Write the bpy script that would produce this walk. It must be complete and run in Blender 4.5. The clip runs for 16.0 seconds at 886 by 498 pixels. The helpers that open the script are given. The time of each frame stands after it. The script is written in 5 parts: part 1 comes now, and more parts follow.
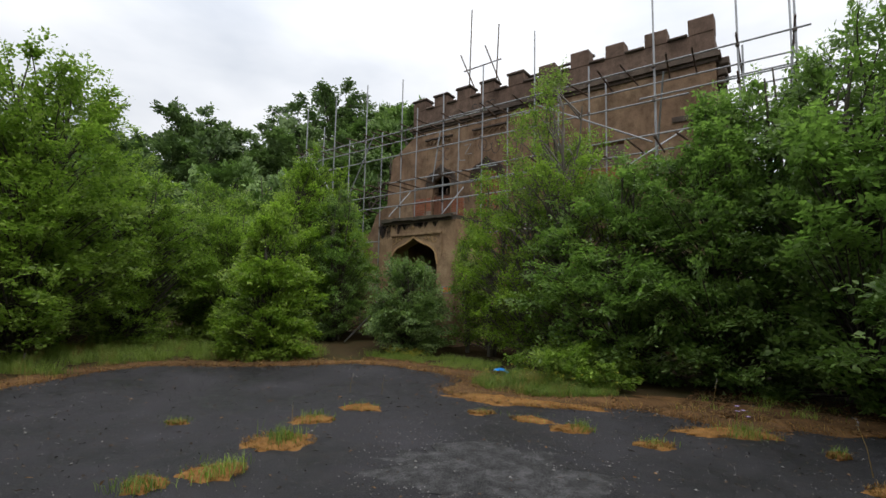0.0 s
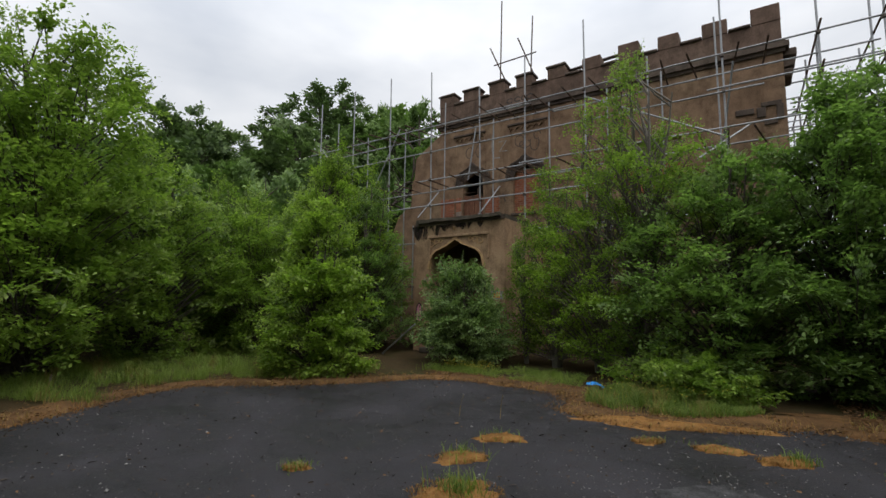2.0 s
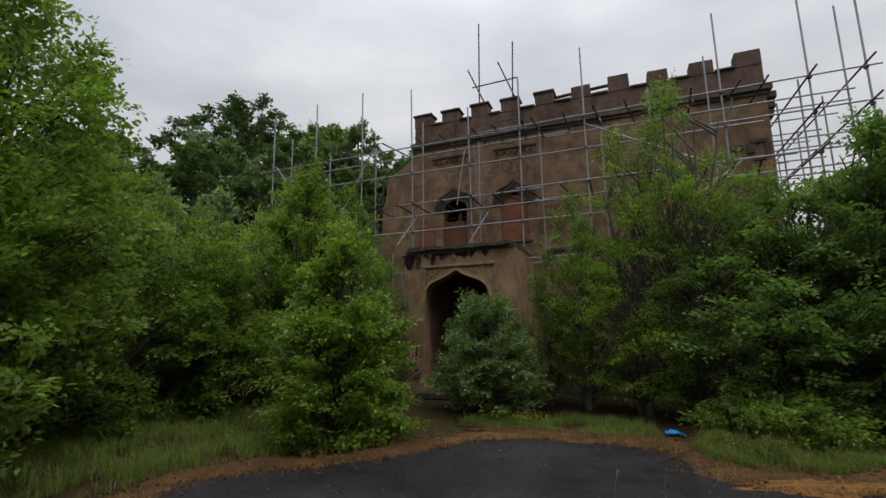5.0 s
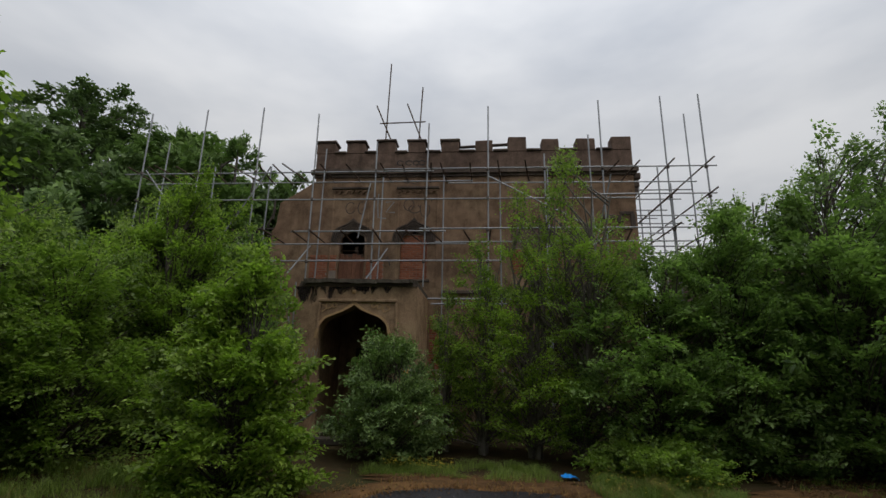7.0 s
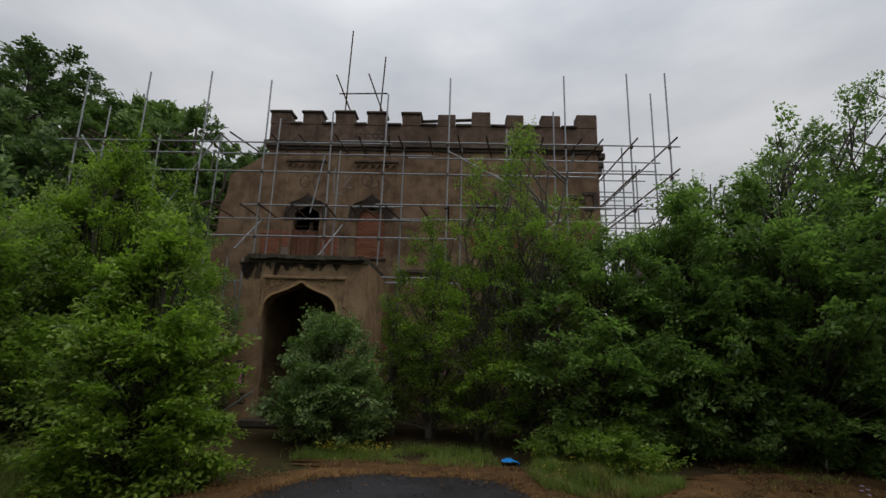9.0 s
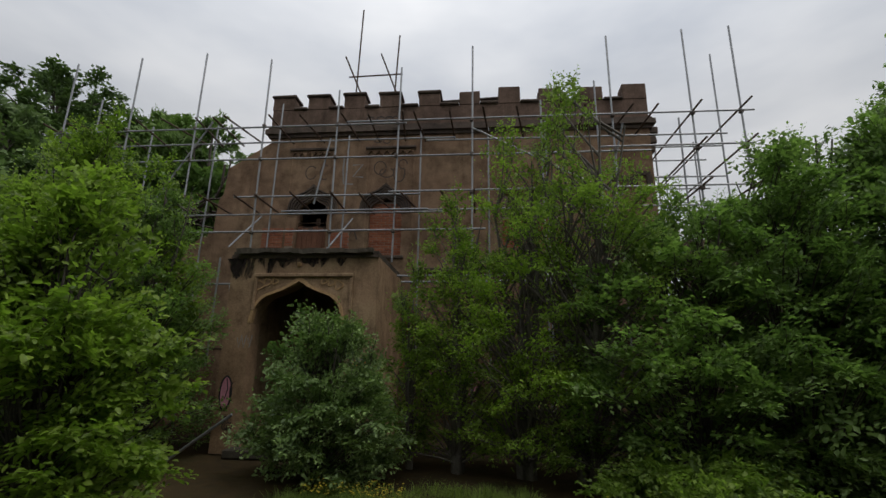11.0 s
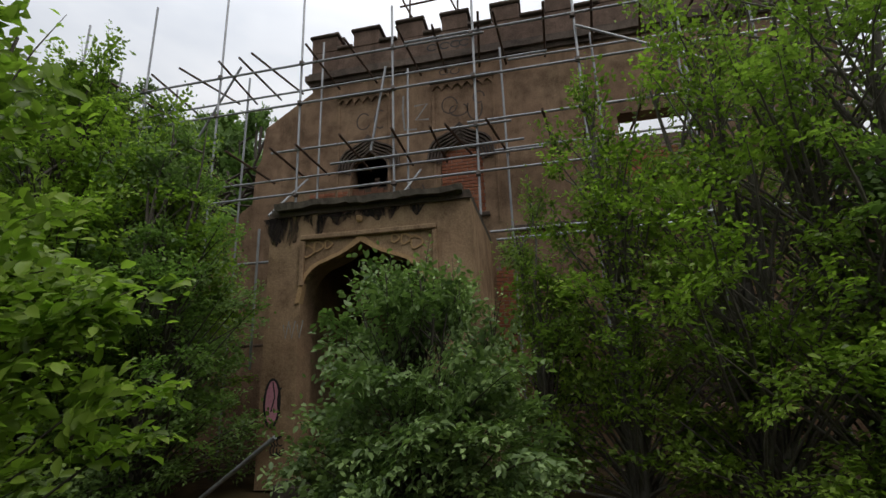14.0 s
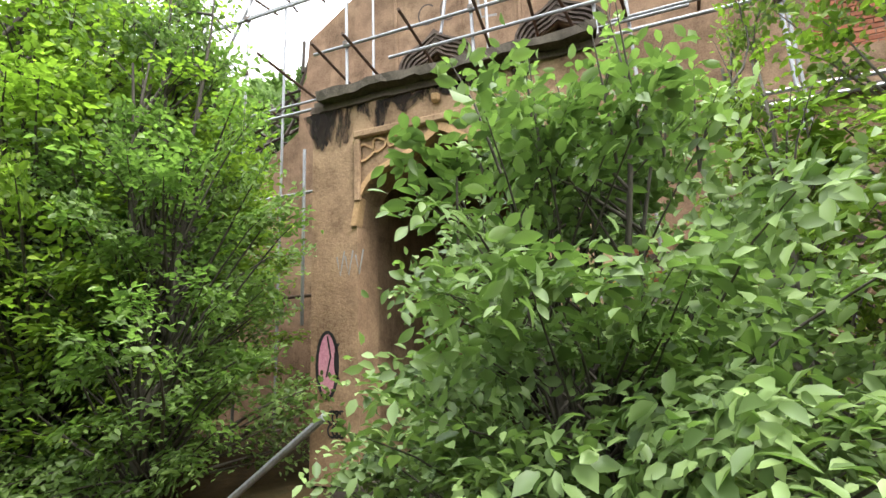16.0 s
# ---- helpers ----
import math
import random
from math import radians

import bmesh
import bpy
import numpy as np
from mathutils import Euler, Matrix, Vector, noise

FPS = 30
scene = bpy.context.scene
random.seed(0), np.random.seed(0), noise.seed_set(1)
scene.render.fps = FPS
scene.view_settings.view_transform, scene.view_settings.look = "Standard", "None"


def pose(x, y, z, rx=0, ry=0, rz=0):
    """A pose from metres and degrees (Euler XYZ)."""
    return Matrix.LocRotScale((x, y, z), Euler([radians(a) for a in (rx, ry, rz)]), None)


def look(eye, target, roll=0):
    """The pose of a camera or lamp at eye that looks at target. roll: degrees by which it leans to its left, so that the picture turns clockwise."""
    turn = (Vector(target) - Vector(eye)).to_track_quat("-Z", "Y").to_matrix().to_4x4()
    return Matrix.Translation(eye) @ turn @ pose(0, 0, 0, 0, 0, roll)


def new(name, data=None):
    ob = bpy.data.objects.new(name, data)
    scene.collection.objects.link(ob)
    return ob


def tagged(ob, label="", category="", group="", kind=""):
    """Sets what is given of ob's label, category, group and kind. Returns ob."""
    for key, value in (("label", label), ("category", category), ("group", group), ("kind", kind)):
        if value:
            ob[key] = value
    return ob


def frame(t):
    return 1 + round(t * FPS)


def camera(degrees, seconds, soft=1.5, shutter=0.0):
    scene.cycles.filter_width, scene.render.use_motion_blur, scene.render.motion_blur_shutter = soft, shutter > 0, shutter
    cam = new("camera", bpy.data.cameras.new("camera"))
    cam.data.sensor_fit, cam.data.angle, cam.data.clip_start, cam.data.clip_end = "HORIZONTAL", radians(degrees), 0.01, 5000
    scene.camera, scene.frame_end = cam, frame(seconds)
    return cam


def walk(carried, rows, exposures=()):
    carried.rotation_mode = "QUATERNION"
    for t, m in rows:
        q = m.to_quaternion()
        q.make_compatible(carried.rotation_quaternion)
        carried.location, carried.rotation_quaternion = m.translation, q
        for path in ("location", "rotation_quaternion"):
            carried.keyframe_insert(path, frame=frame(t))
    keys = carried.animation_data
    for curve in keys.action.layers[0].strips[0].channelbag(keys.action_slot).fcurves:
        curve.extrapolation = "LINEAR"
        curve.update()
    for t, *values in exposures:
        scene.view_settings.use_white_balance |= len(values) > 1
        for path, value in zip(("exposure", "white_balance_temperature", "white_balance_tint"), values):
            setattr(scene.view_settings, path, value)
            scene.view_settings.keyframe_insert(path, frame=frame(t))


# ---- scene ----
cam = camera(88.0, 16.0)
EXPOSURES = [(0, 0.2), (0.5, -0.08), (1.5, -0.12), (2.0, 0.0), (3, -0.05), (5.5, -0.45), (6.0, -0.45), (7, -0.55), (9, -0.65), (12.5, -0.5), (14.0, -0.25), (14.5, 0.05), (15.0, 0.75), (15.5, 1.6), (16.0, 2.12)]
PATH = [
    (0, (-0.369, -1.158, 1.559), (-1.543, 0.45, 1.756), 1.1),
    (0.5, (-0.97, -1.235, 1.505), (-2.133, 0.38, 1.705), 1.0),
    (1, (-1.558, -1.394, 1.48), (-2.705, 0.232, 1.68), 1.0),
    (1.5, (-2.059, -1.444, 1.481), (-3.19, 0.193, 1.687), 0.8),
    (2, (-2.629, -1.391, 1.51), (-3.724, 0.267, 1.737), 0.6),
    (2.5, (-3.182, -1.395, 1.532), (-4.2, 0.302, 1.823), -0.3),
    (3, (-3.69, -1.384, 1.545), (-4.641, 0.345, 1.87), -0.6),
    (3.2, (-3.875, -1.375, 1.572), (-4.822, 0.355, 1.905), -0.5),
    (5.3, (-5.935, -1.5, 1.82), (-6.56, 0.368, 2.165), -1.2),
    (5.5, (-6.117, -1.502, 1.819), (-6.672, 0.387, 2.172), -1.3),
    (6, (-6.434, -1.441, 1.866), (-6.825, 0.482, 2.252), -0.9),
    (6.5, (-6.581, -1.526, 1.889), (-6.831, 0.408, 2.334), 0.1),
    (7, (-6.658, -1.581, 1.905), (-6.806, 0.353, 2.392), 1.1),
    (7.5, (-6.63, -1.566, 1.91), (-6.757, 0.366, 2.411), 1.5),
    (8, (-6.506, -1.556, 1.947), (-6.574, 0.382, 2.437), 1.5),
    (8.5, (-6.231, -1.354, 1.938), (-6.306, 0.595, 2.381), 2.4),
    (9, (-6.056, -1.052, 1.915), (-6.108, 0.904, 2.328), 1.6),
    (11.3, (-6.068, 1.362, 1.694), (-6.27, 3.289, 2.189), 0.2),
    (11.5, (-6.149, 1.488, 1.681), (-6.361, 3.416, 2.169), -0.6),
    (12, (-6.382, 1.961, 1.672), (-6.627, 3.881, 2.175), -1.0),
    (12.5, (-6.586, 2.504, 1.657), (-6.867, 4.417, 2.172), -1.3),
    (13, (-6.853, 3.062, 1.629), (-7.183, 4.964, 2.152), -1.6),
    (13.5, (-7.074, 3.532, 1.598), (-7.43, 5.433, 2.108), -1.6),
    (14, (-7.365, 4.104, 1.536), (-7.759, 6.0, 2.033), -1.9),
    (14.5, (-7.625, 4.781, 1.436), (-8.048, 6.673, 1.926), -2.6),
    (15, (-7.878, 5.314, 1.383), (-8.35, 7.2, 1.85), -2.9),
    (15.5, (-8.022, 5.705, 1.329), (-8.649, 7.56, 1.732), -2.6),
    (16, (-8.471, 6.194, 1.308), (-9.122, 8.044, 1.698), -2.6),
]
walk(cam, [(t, look(eye, target, roll)) for t, eye, target, roll in PATH],
     exposures=EXPOSURES)


# ---- world and light ----
world = bpy.data.worlds.new("overcast_sky")
scene.world = world
world.use_nodes = True
wn, wl = world.node_tree.nodes, world.node_tree.links
wn.clear()
w_out = wn.new("ShaderNodeOutputWorld")
w_bg = wn.new("ShaderNodeBackground")
w_sky = wn.new("ShaderNodeTexSky")
w_sky.sky_type = 'NISHITA'
w_sky.sun_disc = False
w_sky.sun_elevation = radians(58)
w_sky.sun_rotation = radians(120)
w_scale = wn.new("ShaderNodeVectorMath")
w_scale.operation = 'SCALE'
w_scale.inputs["Scale"].default_value = 0.10
w_co = wn.new("ShaderNodeTexCoord")
w_map = wn.new("ShaderNodeMapping")
w_map.inputs["Scale"].default_value = (1.0, 1.0, 2.6)
w_noise = wn.new("ShaderNodeTexNoise")
w_noise.inputs["Scale"].default_value = 1.7
w_noise.inputs["Detail"].default_value = 5.0
w_noise.inputs["Roughness"].default_value = 0.5
w_ramp = wn.new("ShaderNodeValToRGB")
w_ramp.color_ramp.elements[0].position = 0.34
w_ramp.color_ramp.elements[0].color = (0.66, 0.70, 0.77, 1)
w_ramp.color_ramp.elements[1].position = 0.66
w_ramp.color_ramp.elements[1].color = (1.06, 1.07, 1.09, 1)
w_mix = wn.new("ShaderNodeMix")
w_mix.data_type = 'RGBA'
w_mix.inputs["Factor"].default_value = 0.92
wl.new(w_co.outputs["Generated"], w_map.inputs["Vector"])
wl.new(w_map.outputs["Vector"], w_noise.inputs["Vector"])
wl.new(w_noise.outputs["Fac"], w_ramp.inputs["Fac"])
wl.new(w_sky.outputs["Color"], w_scale.inputs[0])
wl.new(w_scale.outputs["Vector"], w_mix.inputs["A"])
wl.new(w_ramp.outputs["Color"], w_mix.inputs["B"])
w_sep = wn.new("ShaderNodeSeparateXYZ")
w_lift = wn.new("ShaderNodeValToRGB")
for w_stop, (w_pos, w_val) in zip((*w_lift.color_ramp.elements, w_lift.color_ramp.elements.new(0.45), w_lift.color_ramp.elements.new(0.7)), ((0.0, 0.30), (1.0, 0.98), (0.45, 0.50), (0.7, 0.74))):
    w_stop.position, w_stop.color = w_pos, (w_val, w_val, w_val, 1)
w_mul = wn.new("ShaderNodeMix")
w_mul.data_type, w_mul.blend_type = 'RGBA', 'MULTIPLY'
w_mul.inputs["Factor"].default_value = 1.0
wl.new(w_co.outputs["Generated"], w_sep.inputs["Vector"])
wl.new(w_sep.outputs["Z"], w_lift.inputs["Fac"])
wl.new(w_mix.outputs["Result"], w_mul.inputs["A"])
wl.new(w_lift.outputs["Color"], w_mul.inputs["B"])
wl.new(w_mul.outputs["Result"], w_bg.inputs["Color"])
wl.new(w_bg.outputs["Background"], w_out.inputs["Surface"])
w_bg.inputs["Strength"].default_value = 2.05

sun_data = bpy.data.lights.new("sun", 'SUN')
sun_data.energy = 1.1
sun_data.angle = radians(25)
sun_data.color = (1.0, 0.97, 0.92)
sun = new("sun", sun_data)
sun.matrix_world = look((7, -3, 24), (-6, 4, 0))


# ---- materials ----
def material(name, rough=0.8, metal=0.0, spec=0.3):
    m = bpy.data.materials.new(name)
    m.use_nodes = True
    b = m.node_tree.nodes["Principled BSDF"]
    b.inputs["Roughness"].default_value = rough
    b.inputs["Metallic"].default_value = metal
    b.inputs["Specular IOR Level"].default_value = spec
    return m, m.node_tree.nodes, m.node_tree.links, b


def noise_node(nodes, links, scale, detail=4.0, rough=0.55, stretch=None, source="Object"):
    co = nodes.new("ShaderNodeTexCoord")
    mp = nodes.new("ShaderNodeMapping")
    mp.inputs["Scale"].default_value = stretch or (1, 1, 1)
    n = nodes.new("ShaderNodeTexNoise")
    n.inputs["Scale"].default_value = scale
    n.inputs["Detail"].default_value = detail
    n.inputs["Roughness"].default_value = rough
    links.new(co.outputs[source], mp.inputs["Vector"])
    links.new(mp.outputs["Vector"], n.inputs["Vector"])
    return n.outputs["Fac"]


def ramp(nodes, links, fac, stops):
    r = nodes.new("ShaderNodeValToRGB")
    e = r.color_ramp.elements
    while len(e) < len(stops):
        e.new(0.5)
    for k, (p, c) in zip(e, stops):
        k.position, k.color = p, (*c, 1)
    links.new(fac, r.inputs["Fac"])
    return r.outputs["Color"]


def mix_rgb(nodes, links, fac, a, b, mode='MIX'):
    x = nodes.new("ShaderNodeMix")
    x.data_type, x.blend_type = 'RGBA', mode
    for key, v in (("Factor", fac), ("A", a), ("B", b)):
        if isinstance(v, (int, float)):
            x.inputs[key].default_value = v
        elif isinstance(v, tuple):
            x.inputs[key].default_value = (*v, 1)
        else:
            links.new(v, x.inputs[key])
    return x.outputs["Result"]


def bumped(nodes, links, shader, height, strength=0.4, distance=0.02):
    b = nodes.new("ShaderNodeBump")
    b.inputs["Strength"].default_value = strength
    b.inputs["Distance"].default_value = distance
    links.new(height, b.inputs["Height"])
    links.new(b.outputs["Normal"], shader.inputs["Normal"])


def plain_material(name, c1, c2, scale=6.0, rough=0.8, metal=0.0, bump=0.3, distance=0.01, spec=0.3, stretch=None):
    """Two tones at two scales with a fine relief."""
    m, n, l, b = material(name, rough, metal, spec)
    big = noise_node(n, l, scale, 5, 0.6, stretch)
    fine = noise_node(n, l, scale * 9, 3, 0.6, stretch)
    col = mix_rgb(n, l, ramp(n, l, big, [(0.35, (0, 0, 0)), (0.65, (1, 1, 1))]), c1, c2)
    col = mix_rgb(n, l, 0.35, col, ramp(n, l, fine, [(0.3, tuple(v * 0.5 for v in c1)), (0.7, tuple(min(1, v * 1.4) for v in c2))]))
    l.new(col, b.inputs["Base Color"])
    bumped(n, l, b, fine, bump, distance)
    return m


def render_material(name, c1, c2, c3, stain=0.5, streak=(1.6, 1.6, 0.22)):
    """Old lime render: patches, runs of soot and algae, grit."""
    m, n, l, b = material(name, 0.92, 0, 0.15)
    big = noise_node(n, l, 0.55, 6, 0.62)
    mid = noise_node(n, l, 2.6, 6, 0.65)
    runs = noise_node(n, l, 2.2, 6, 0.7, streak)
    fine = noise_node(n, l, 38, 4, 0.7)
    col = ramp(n, l, big, [(0.32, c1), (0.5, c2), (0.68, c3)])
    col = mix_rgb(n, l, ramp(n, l, mid, [(0.42, (0, 0, 0)), (0.64, (0.8, 0.8, 0.8))]), col, tuple(v * 0.5 for v in c1))
    dirty = mix_rgb(n, l, 1.0, col, (0.28, 0.25, 0.22), 'MULTIPLY')
    col = mix_rgb(n, l, ramp(n, l, runs, [(0.5, (0, 0, 0)), (0.74, (stain, stain, stain))]), col, dirty)
    col = mix_rgb(n, l, 0.25, col, ramp(n, l, fine, [(0.3, tuple(v * 0.4 for v in c1)), (0.7, tuple(min(1, v * 1.5) for v in c3))]))
    l.new(col, b.inputs["Base Color"])
    h = mix_rgb(n, l, 0.5, mid, fine)
    bumped(n, l, b, h, 0.55, 0.03)
    return m


def leaf_material(name, dark, light, trans=0.46, gloss=0.42):
    m, n, l, b = material(name, gloss, 0, 0.35)
    geo = n.new("ShaderNodeNewGeometry")
    big = noise_node(n, l, 0.9, 3, 0.5)
    info = n.new("ShaderNodeObjectInfo")
    fac = mix_rgb(n, l, 0.45, geo.outputs["Random Per Island"], big)
    fac = mix_rgb(n, l, 0.2, fac, info.outputs["Random"])
    col = ramp(n, l, fac, [(0.22, tuple(v * 0.8 for v in dark)), (0.52, tuple((a + c) / 2 for a, c in zip(dark, light))), (0.78, tuple(v * 1.1 for v in light))])
    age = n.new("ShaderNodeAttribute")
    age.attribute_name = "young"
    col = mix_rgb(n, l, age.outputs["Fac"], col, (light[0] * 1.5, light[1] * 1.45, light[2] * 1.5))
    l.new(col, b.inputs["Base Color"])
    t = n.new("ShaderNodeBsdfTranslucent")
    l.new(mix_rgb(n, l, 1.0, col, (1.35, 1.65, 0.85), 'MULTIPLY'), t.inputs["Color"])
    mx = n.new("ShaderNodeMixShader")
    mx.inputs["Fac"].default_value = trans
    l.new(b.outputs["BSDF"], mx.inputs[1])
    l.new(t.outputs["BSDF"], mx.inputs[2])
    l.new(mx.outputs["Shader"], n["Material Output"].inputs["Surface"])
    return m


M_RENDER = render_material("weathered_render", (0.175, 0.103, 0.066), (0.27, 0.17, 0.11), (0.345, 0.24, 0.15), 0.75)
M_PARAPET = render_material("parapet_stone", (0.10, 0.065, 0.05), (0.16, 0.105, 0.08), (0.22, 0.155, 0.115), 0.85)
M_PORCH = render_material("porch_render", (0.245, 0.147, 0.09), (0.36, 0.238, 0.145), (0.40, 0.285, 0.17), 0.6, (2.2, 2.2, 0.3))
M_TRIM = render_material("dark_stone_trim", (0.07, 0.055, 0.05), (0.11, 0.085, 0.07), (0.17, 0.13, 0.10), 0.6)
M_SLAB = render_material("mossy_stone_slab", (0.05, 0.042, 0.035), (0.085, 0.07, 0.055), (0.13, 0.115, 0.085), 0.6)
M_OCHRE = plain_material("ochre_stone", (0.36, 0.22, 0.11), (0.46, 0.30, 0.15), 5, 0.9)
M_BACKWALL = plain_material("rear_rubble_wall", (0.10, 0.07, 0.055), (0.17, 0.12, 0.09), 2.0, 0.95, bump=0.6, distance=0.05)
M_MORTAR = plain_material("lime_mortar", (0.24, 0.19, 0.16), (0.32, 0.26, 0.21), 9, 0.95)
M_GALV = plain_material("galvanised_tube", (0.22, 0.225, 0.235), (0.36, 0.365, 0.37), 14, 0.45, 0.6, 0.15, 0.002, 0.5, (1, 1, 0.3))
M_RUST = plain_material("rusty_tube", (0.055, 0.038, 0.03), (0.12, 0.075, 0.05), 12, 0.75, 0.2, 0.3, 0.003)
M_COUPLER = plain_material("coupler_iron", (0.09, 0.08, 0.075), (0.16, 0.13, 0.11), 20, 0.6, 0.5)
M_TIMBER = plain_material("charred_timber", (0.03, 0.025, 0.022), (0.085, 0.065, 0.05), 8, 0.9, stretch=(1, 1, 0.2))
M_BARK = plain_material("grey_bark", (0.05, 0.042, 0.032), (0.10, 0.088, 0.07), 9, 0.9, stretch=(1, 1, 0.3))
M_BARK_PALE = plain_material("pale_bark", (0.08, 0.07, 0.055), (0.17, 0.15, 0.125), 7, 0.85, stretch=(1, 1, 0.5))
M_LEAF_BRIGHT = leaf_material("bright_willow_leaf", (0.096, 0.156, 0.024), (0.232, 0.32, 0.052))
M_LEAF_MID = leaf_material("mid_green_leaf", (0.08, 0.134, 0.024), (0.2, 0.272, 0.056))
M_LEAF_DARK = leaf_material("dark_green_leaf", (0.066, 0.112, 0.034), (0.172, 0.25, 0.075))
M_LEAF_GREY = leaf_material("grey_sallow_leaf", (0.085, 0.137, 0.046), (0.215, 0.298, 0.104), 0.28)
M_LEAF_FAR = leaf_material("far_wood_leaf", (0.055, 0.098, 0.036), (0.14, 0.2, 0.072), 0.2, 0.7)
M_LEAF_FAR_B = leaf_material("far_wood_leaf_light", (0.07, 0.125, 0.036), (0.165, 0.245, 0.074), 0.2, 0.7)
M_GRASS = leaf_material("grass_blade", (0.085, 0.135, 0.02), (0.23, 0.30, 0.06), 0.35, 0.6)
M_GRASS_DRY = leaf_material("straw_blade", (0.2, 0.125, 0.04), (0.36, 0.25, 0.09), 0.25, 0.7)
M_DEAD_LEAF = leaf_material("dead_leaf", (0.055, 0.028, 0.013), (0.24, 0.13, 0.055), 0.1, 0.8)
M_MOSS = plain_material("orange_moss", (0.15, 0.068, 0.016), (0.30, 0.150, 0.042), 9, 0.95, bump=0.8, distance=0.02)
M_YELLOW = plain_material("yellow_petal", (0.55, 0.42, 0.03), (0.65, 0.52, 0.05), 30, 0.6)
M_PURPLE = plain_material("purple_petal", (0.35, 0.25, 0.5), (0.45, 0.35, 0.6), 30, 0.6)
M_BLUE = plain_material("blue_plastic", (0.01, 0.25, 0.8), (0.02, 0.32, 0.9), 8, 0.35)
M_STONE = plain_material("pale_chipping", (0.09, 0.085, 0.08), (0.26, 0.25, 0.24), 3, 0.9)
M_LITTER = render_material("leaf_litter", (0.04, 0.023, 0.012), (0.10, 0.052, 0.022), (0.20, 0.108, 0.042), 0.6, (2.5, 2.5, 2.5))
# room shade put into the colour, so the openings read black
M_DARK_IN = plain_material("dark_room_fill", (0.05, 0.04, 0.035), (0.09, 0.07, 0.06), 3, 0.95)
M_PAINT_BLACK = plain_material("black_spray_paint", (0.015, 0.014, 0.014), (0.03, 0.028, 0.028), 20, 0.5)
M_PAINT_DARK = plain_material("faded_spray_paint", (0.06, 0.045, 0.04), (0.10, 0.075, 0.06), 20, 0.8)
M_PAINT_WHITE = plain_material("white_spray_paint", (0.20, 0.19, 0.18), (0.32, 0.30, 0.28), 20, 0.8)
M_PAINT_PINK = plain_material("pink_spray_paint", (0.42, 0.16, 0.22), (0.52, 0.25, 0.29), 7, 0.7)
M_PAINT_ORANGE = plain_material("orange_spray_paint", (0.65, 0.14, 0.02), (0.7, 0.3, 0.03), 7, 0.6)


def brick_material():
    m, n, l, b = material("red_brick", 0.93, 0, 0.15)
    info = n.new("ShaderNodeObjectInfo")
    fine = noise_node(n, l, 30, 4, 0.7)
    col = ramp(n, l, info.outputs["Random"], [(0.0, (0.24, 0.075, 0.04)), (0.5, (0.36, 0.12, 0.06)), (1.0, (0.44, 0.17, 0.09))])
    col = mix_rgb(n, l, 0.45, col, ramp(n, l, fine, [(0.3, (0.14, 0.06, 0.04)), (0.7, (0.42, 0.2, 0.13))]))
    l.new(col, b.inputs["Base Color"])
    bumped(n, l, b, fine, 0.6, 0.006)
    return m


def asphalt_material():
    m, n, l, b = material("old_wet_asphalt", 0.8, 0, 0.25)
    big = noise_node(n, l, 0.6, 7, 0.68)
    mid = noise_node(n, l, 5.0, 7, 0.72)
    grit = noise_node(n, l, 60, 3, 0.75)
    vor = n.new("ShaderNodeTexVoronoi")
    vor.inputs["Scale"].default_value = 70
    co = n.new("ShaderNodeTexCoord")
    l.new(co.outputs["Object"], vor.inputs["Vector"])
    col = ramp(n, l, big, [(0.38, (0.005, 0.005, 0.0055)), (0.46, (0.011, 0.0105, 0.0118)), (0.53, (0.023, 0.0217, 0.0245)), (0.62, (0.048, 0.0455, 0.051))])
    col = mix_rgb(n, l, ramp(n, l, mid, [(0.47, (0, 0, 0)), (0.62, (0.6, 0.6, 0.6))]), col, (0.030, 0.025, 0.025))
    col = mix_rgb(n, l, ramp(n, l, vor.outputs["Distance"], [(0.05, (0.6, 0.6, 0.6)), (0.2, (0, 0, 0))]), col, (0.12, 0.115, 0.11))
    col = mix_rgb(n, l, 0.4, col, ramp(n, l, grit, [(0.42, (0.002, 0.002, 0.002)), (0.64, (0.062, 0.059, 0.065))]))
    l.new(col, b.inputs["Base Color"])
    l.new(ramp(n, l, big, [(0.36, (0.36, 0.36, 0.36)), (0.60, (0.92, 0.92, 0.92))]), b.inputs["Roughness"])
    h = mix_rgb(n, l, 0.6, mid, grit)
    bumped(n, l, b, h, 0.9, 0.02)
    return m


def soil_material():
    m, n, l, b = material("verge_soil", 0.97, 0, 0.1)
    big = noise_node(n, l, 0.5, 5, 0.6)
    mid = noise_node(n, l, 5, 6, 0.7)
    col = ramp(n, l, big, [(0.35, (0.025, 0.02, 0.012)), (0.5, (0.05, 0.036, 0.018)), (0.65, (0.035, 0.04, 0.014))])
    col = mix_rgb(n, l, ramp(n, l, mid, [(0.4, (0, 0, 0)), (0.7, (0.7, 0.7, 0.7))]), col, (0.075, 0.046, 0.02))
    l.new(col, b.inputs["Base Color"])
    bumped(n, l, b, mid, 0.8, 0.05)
    return m


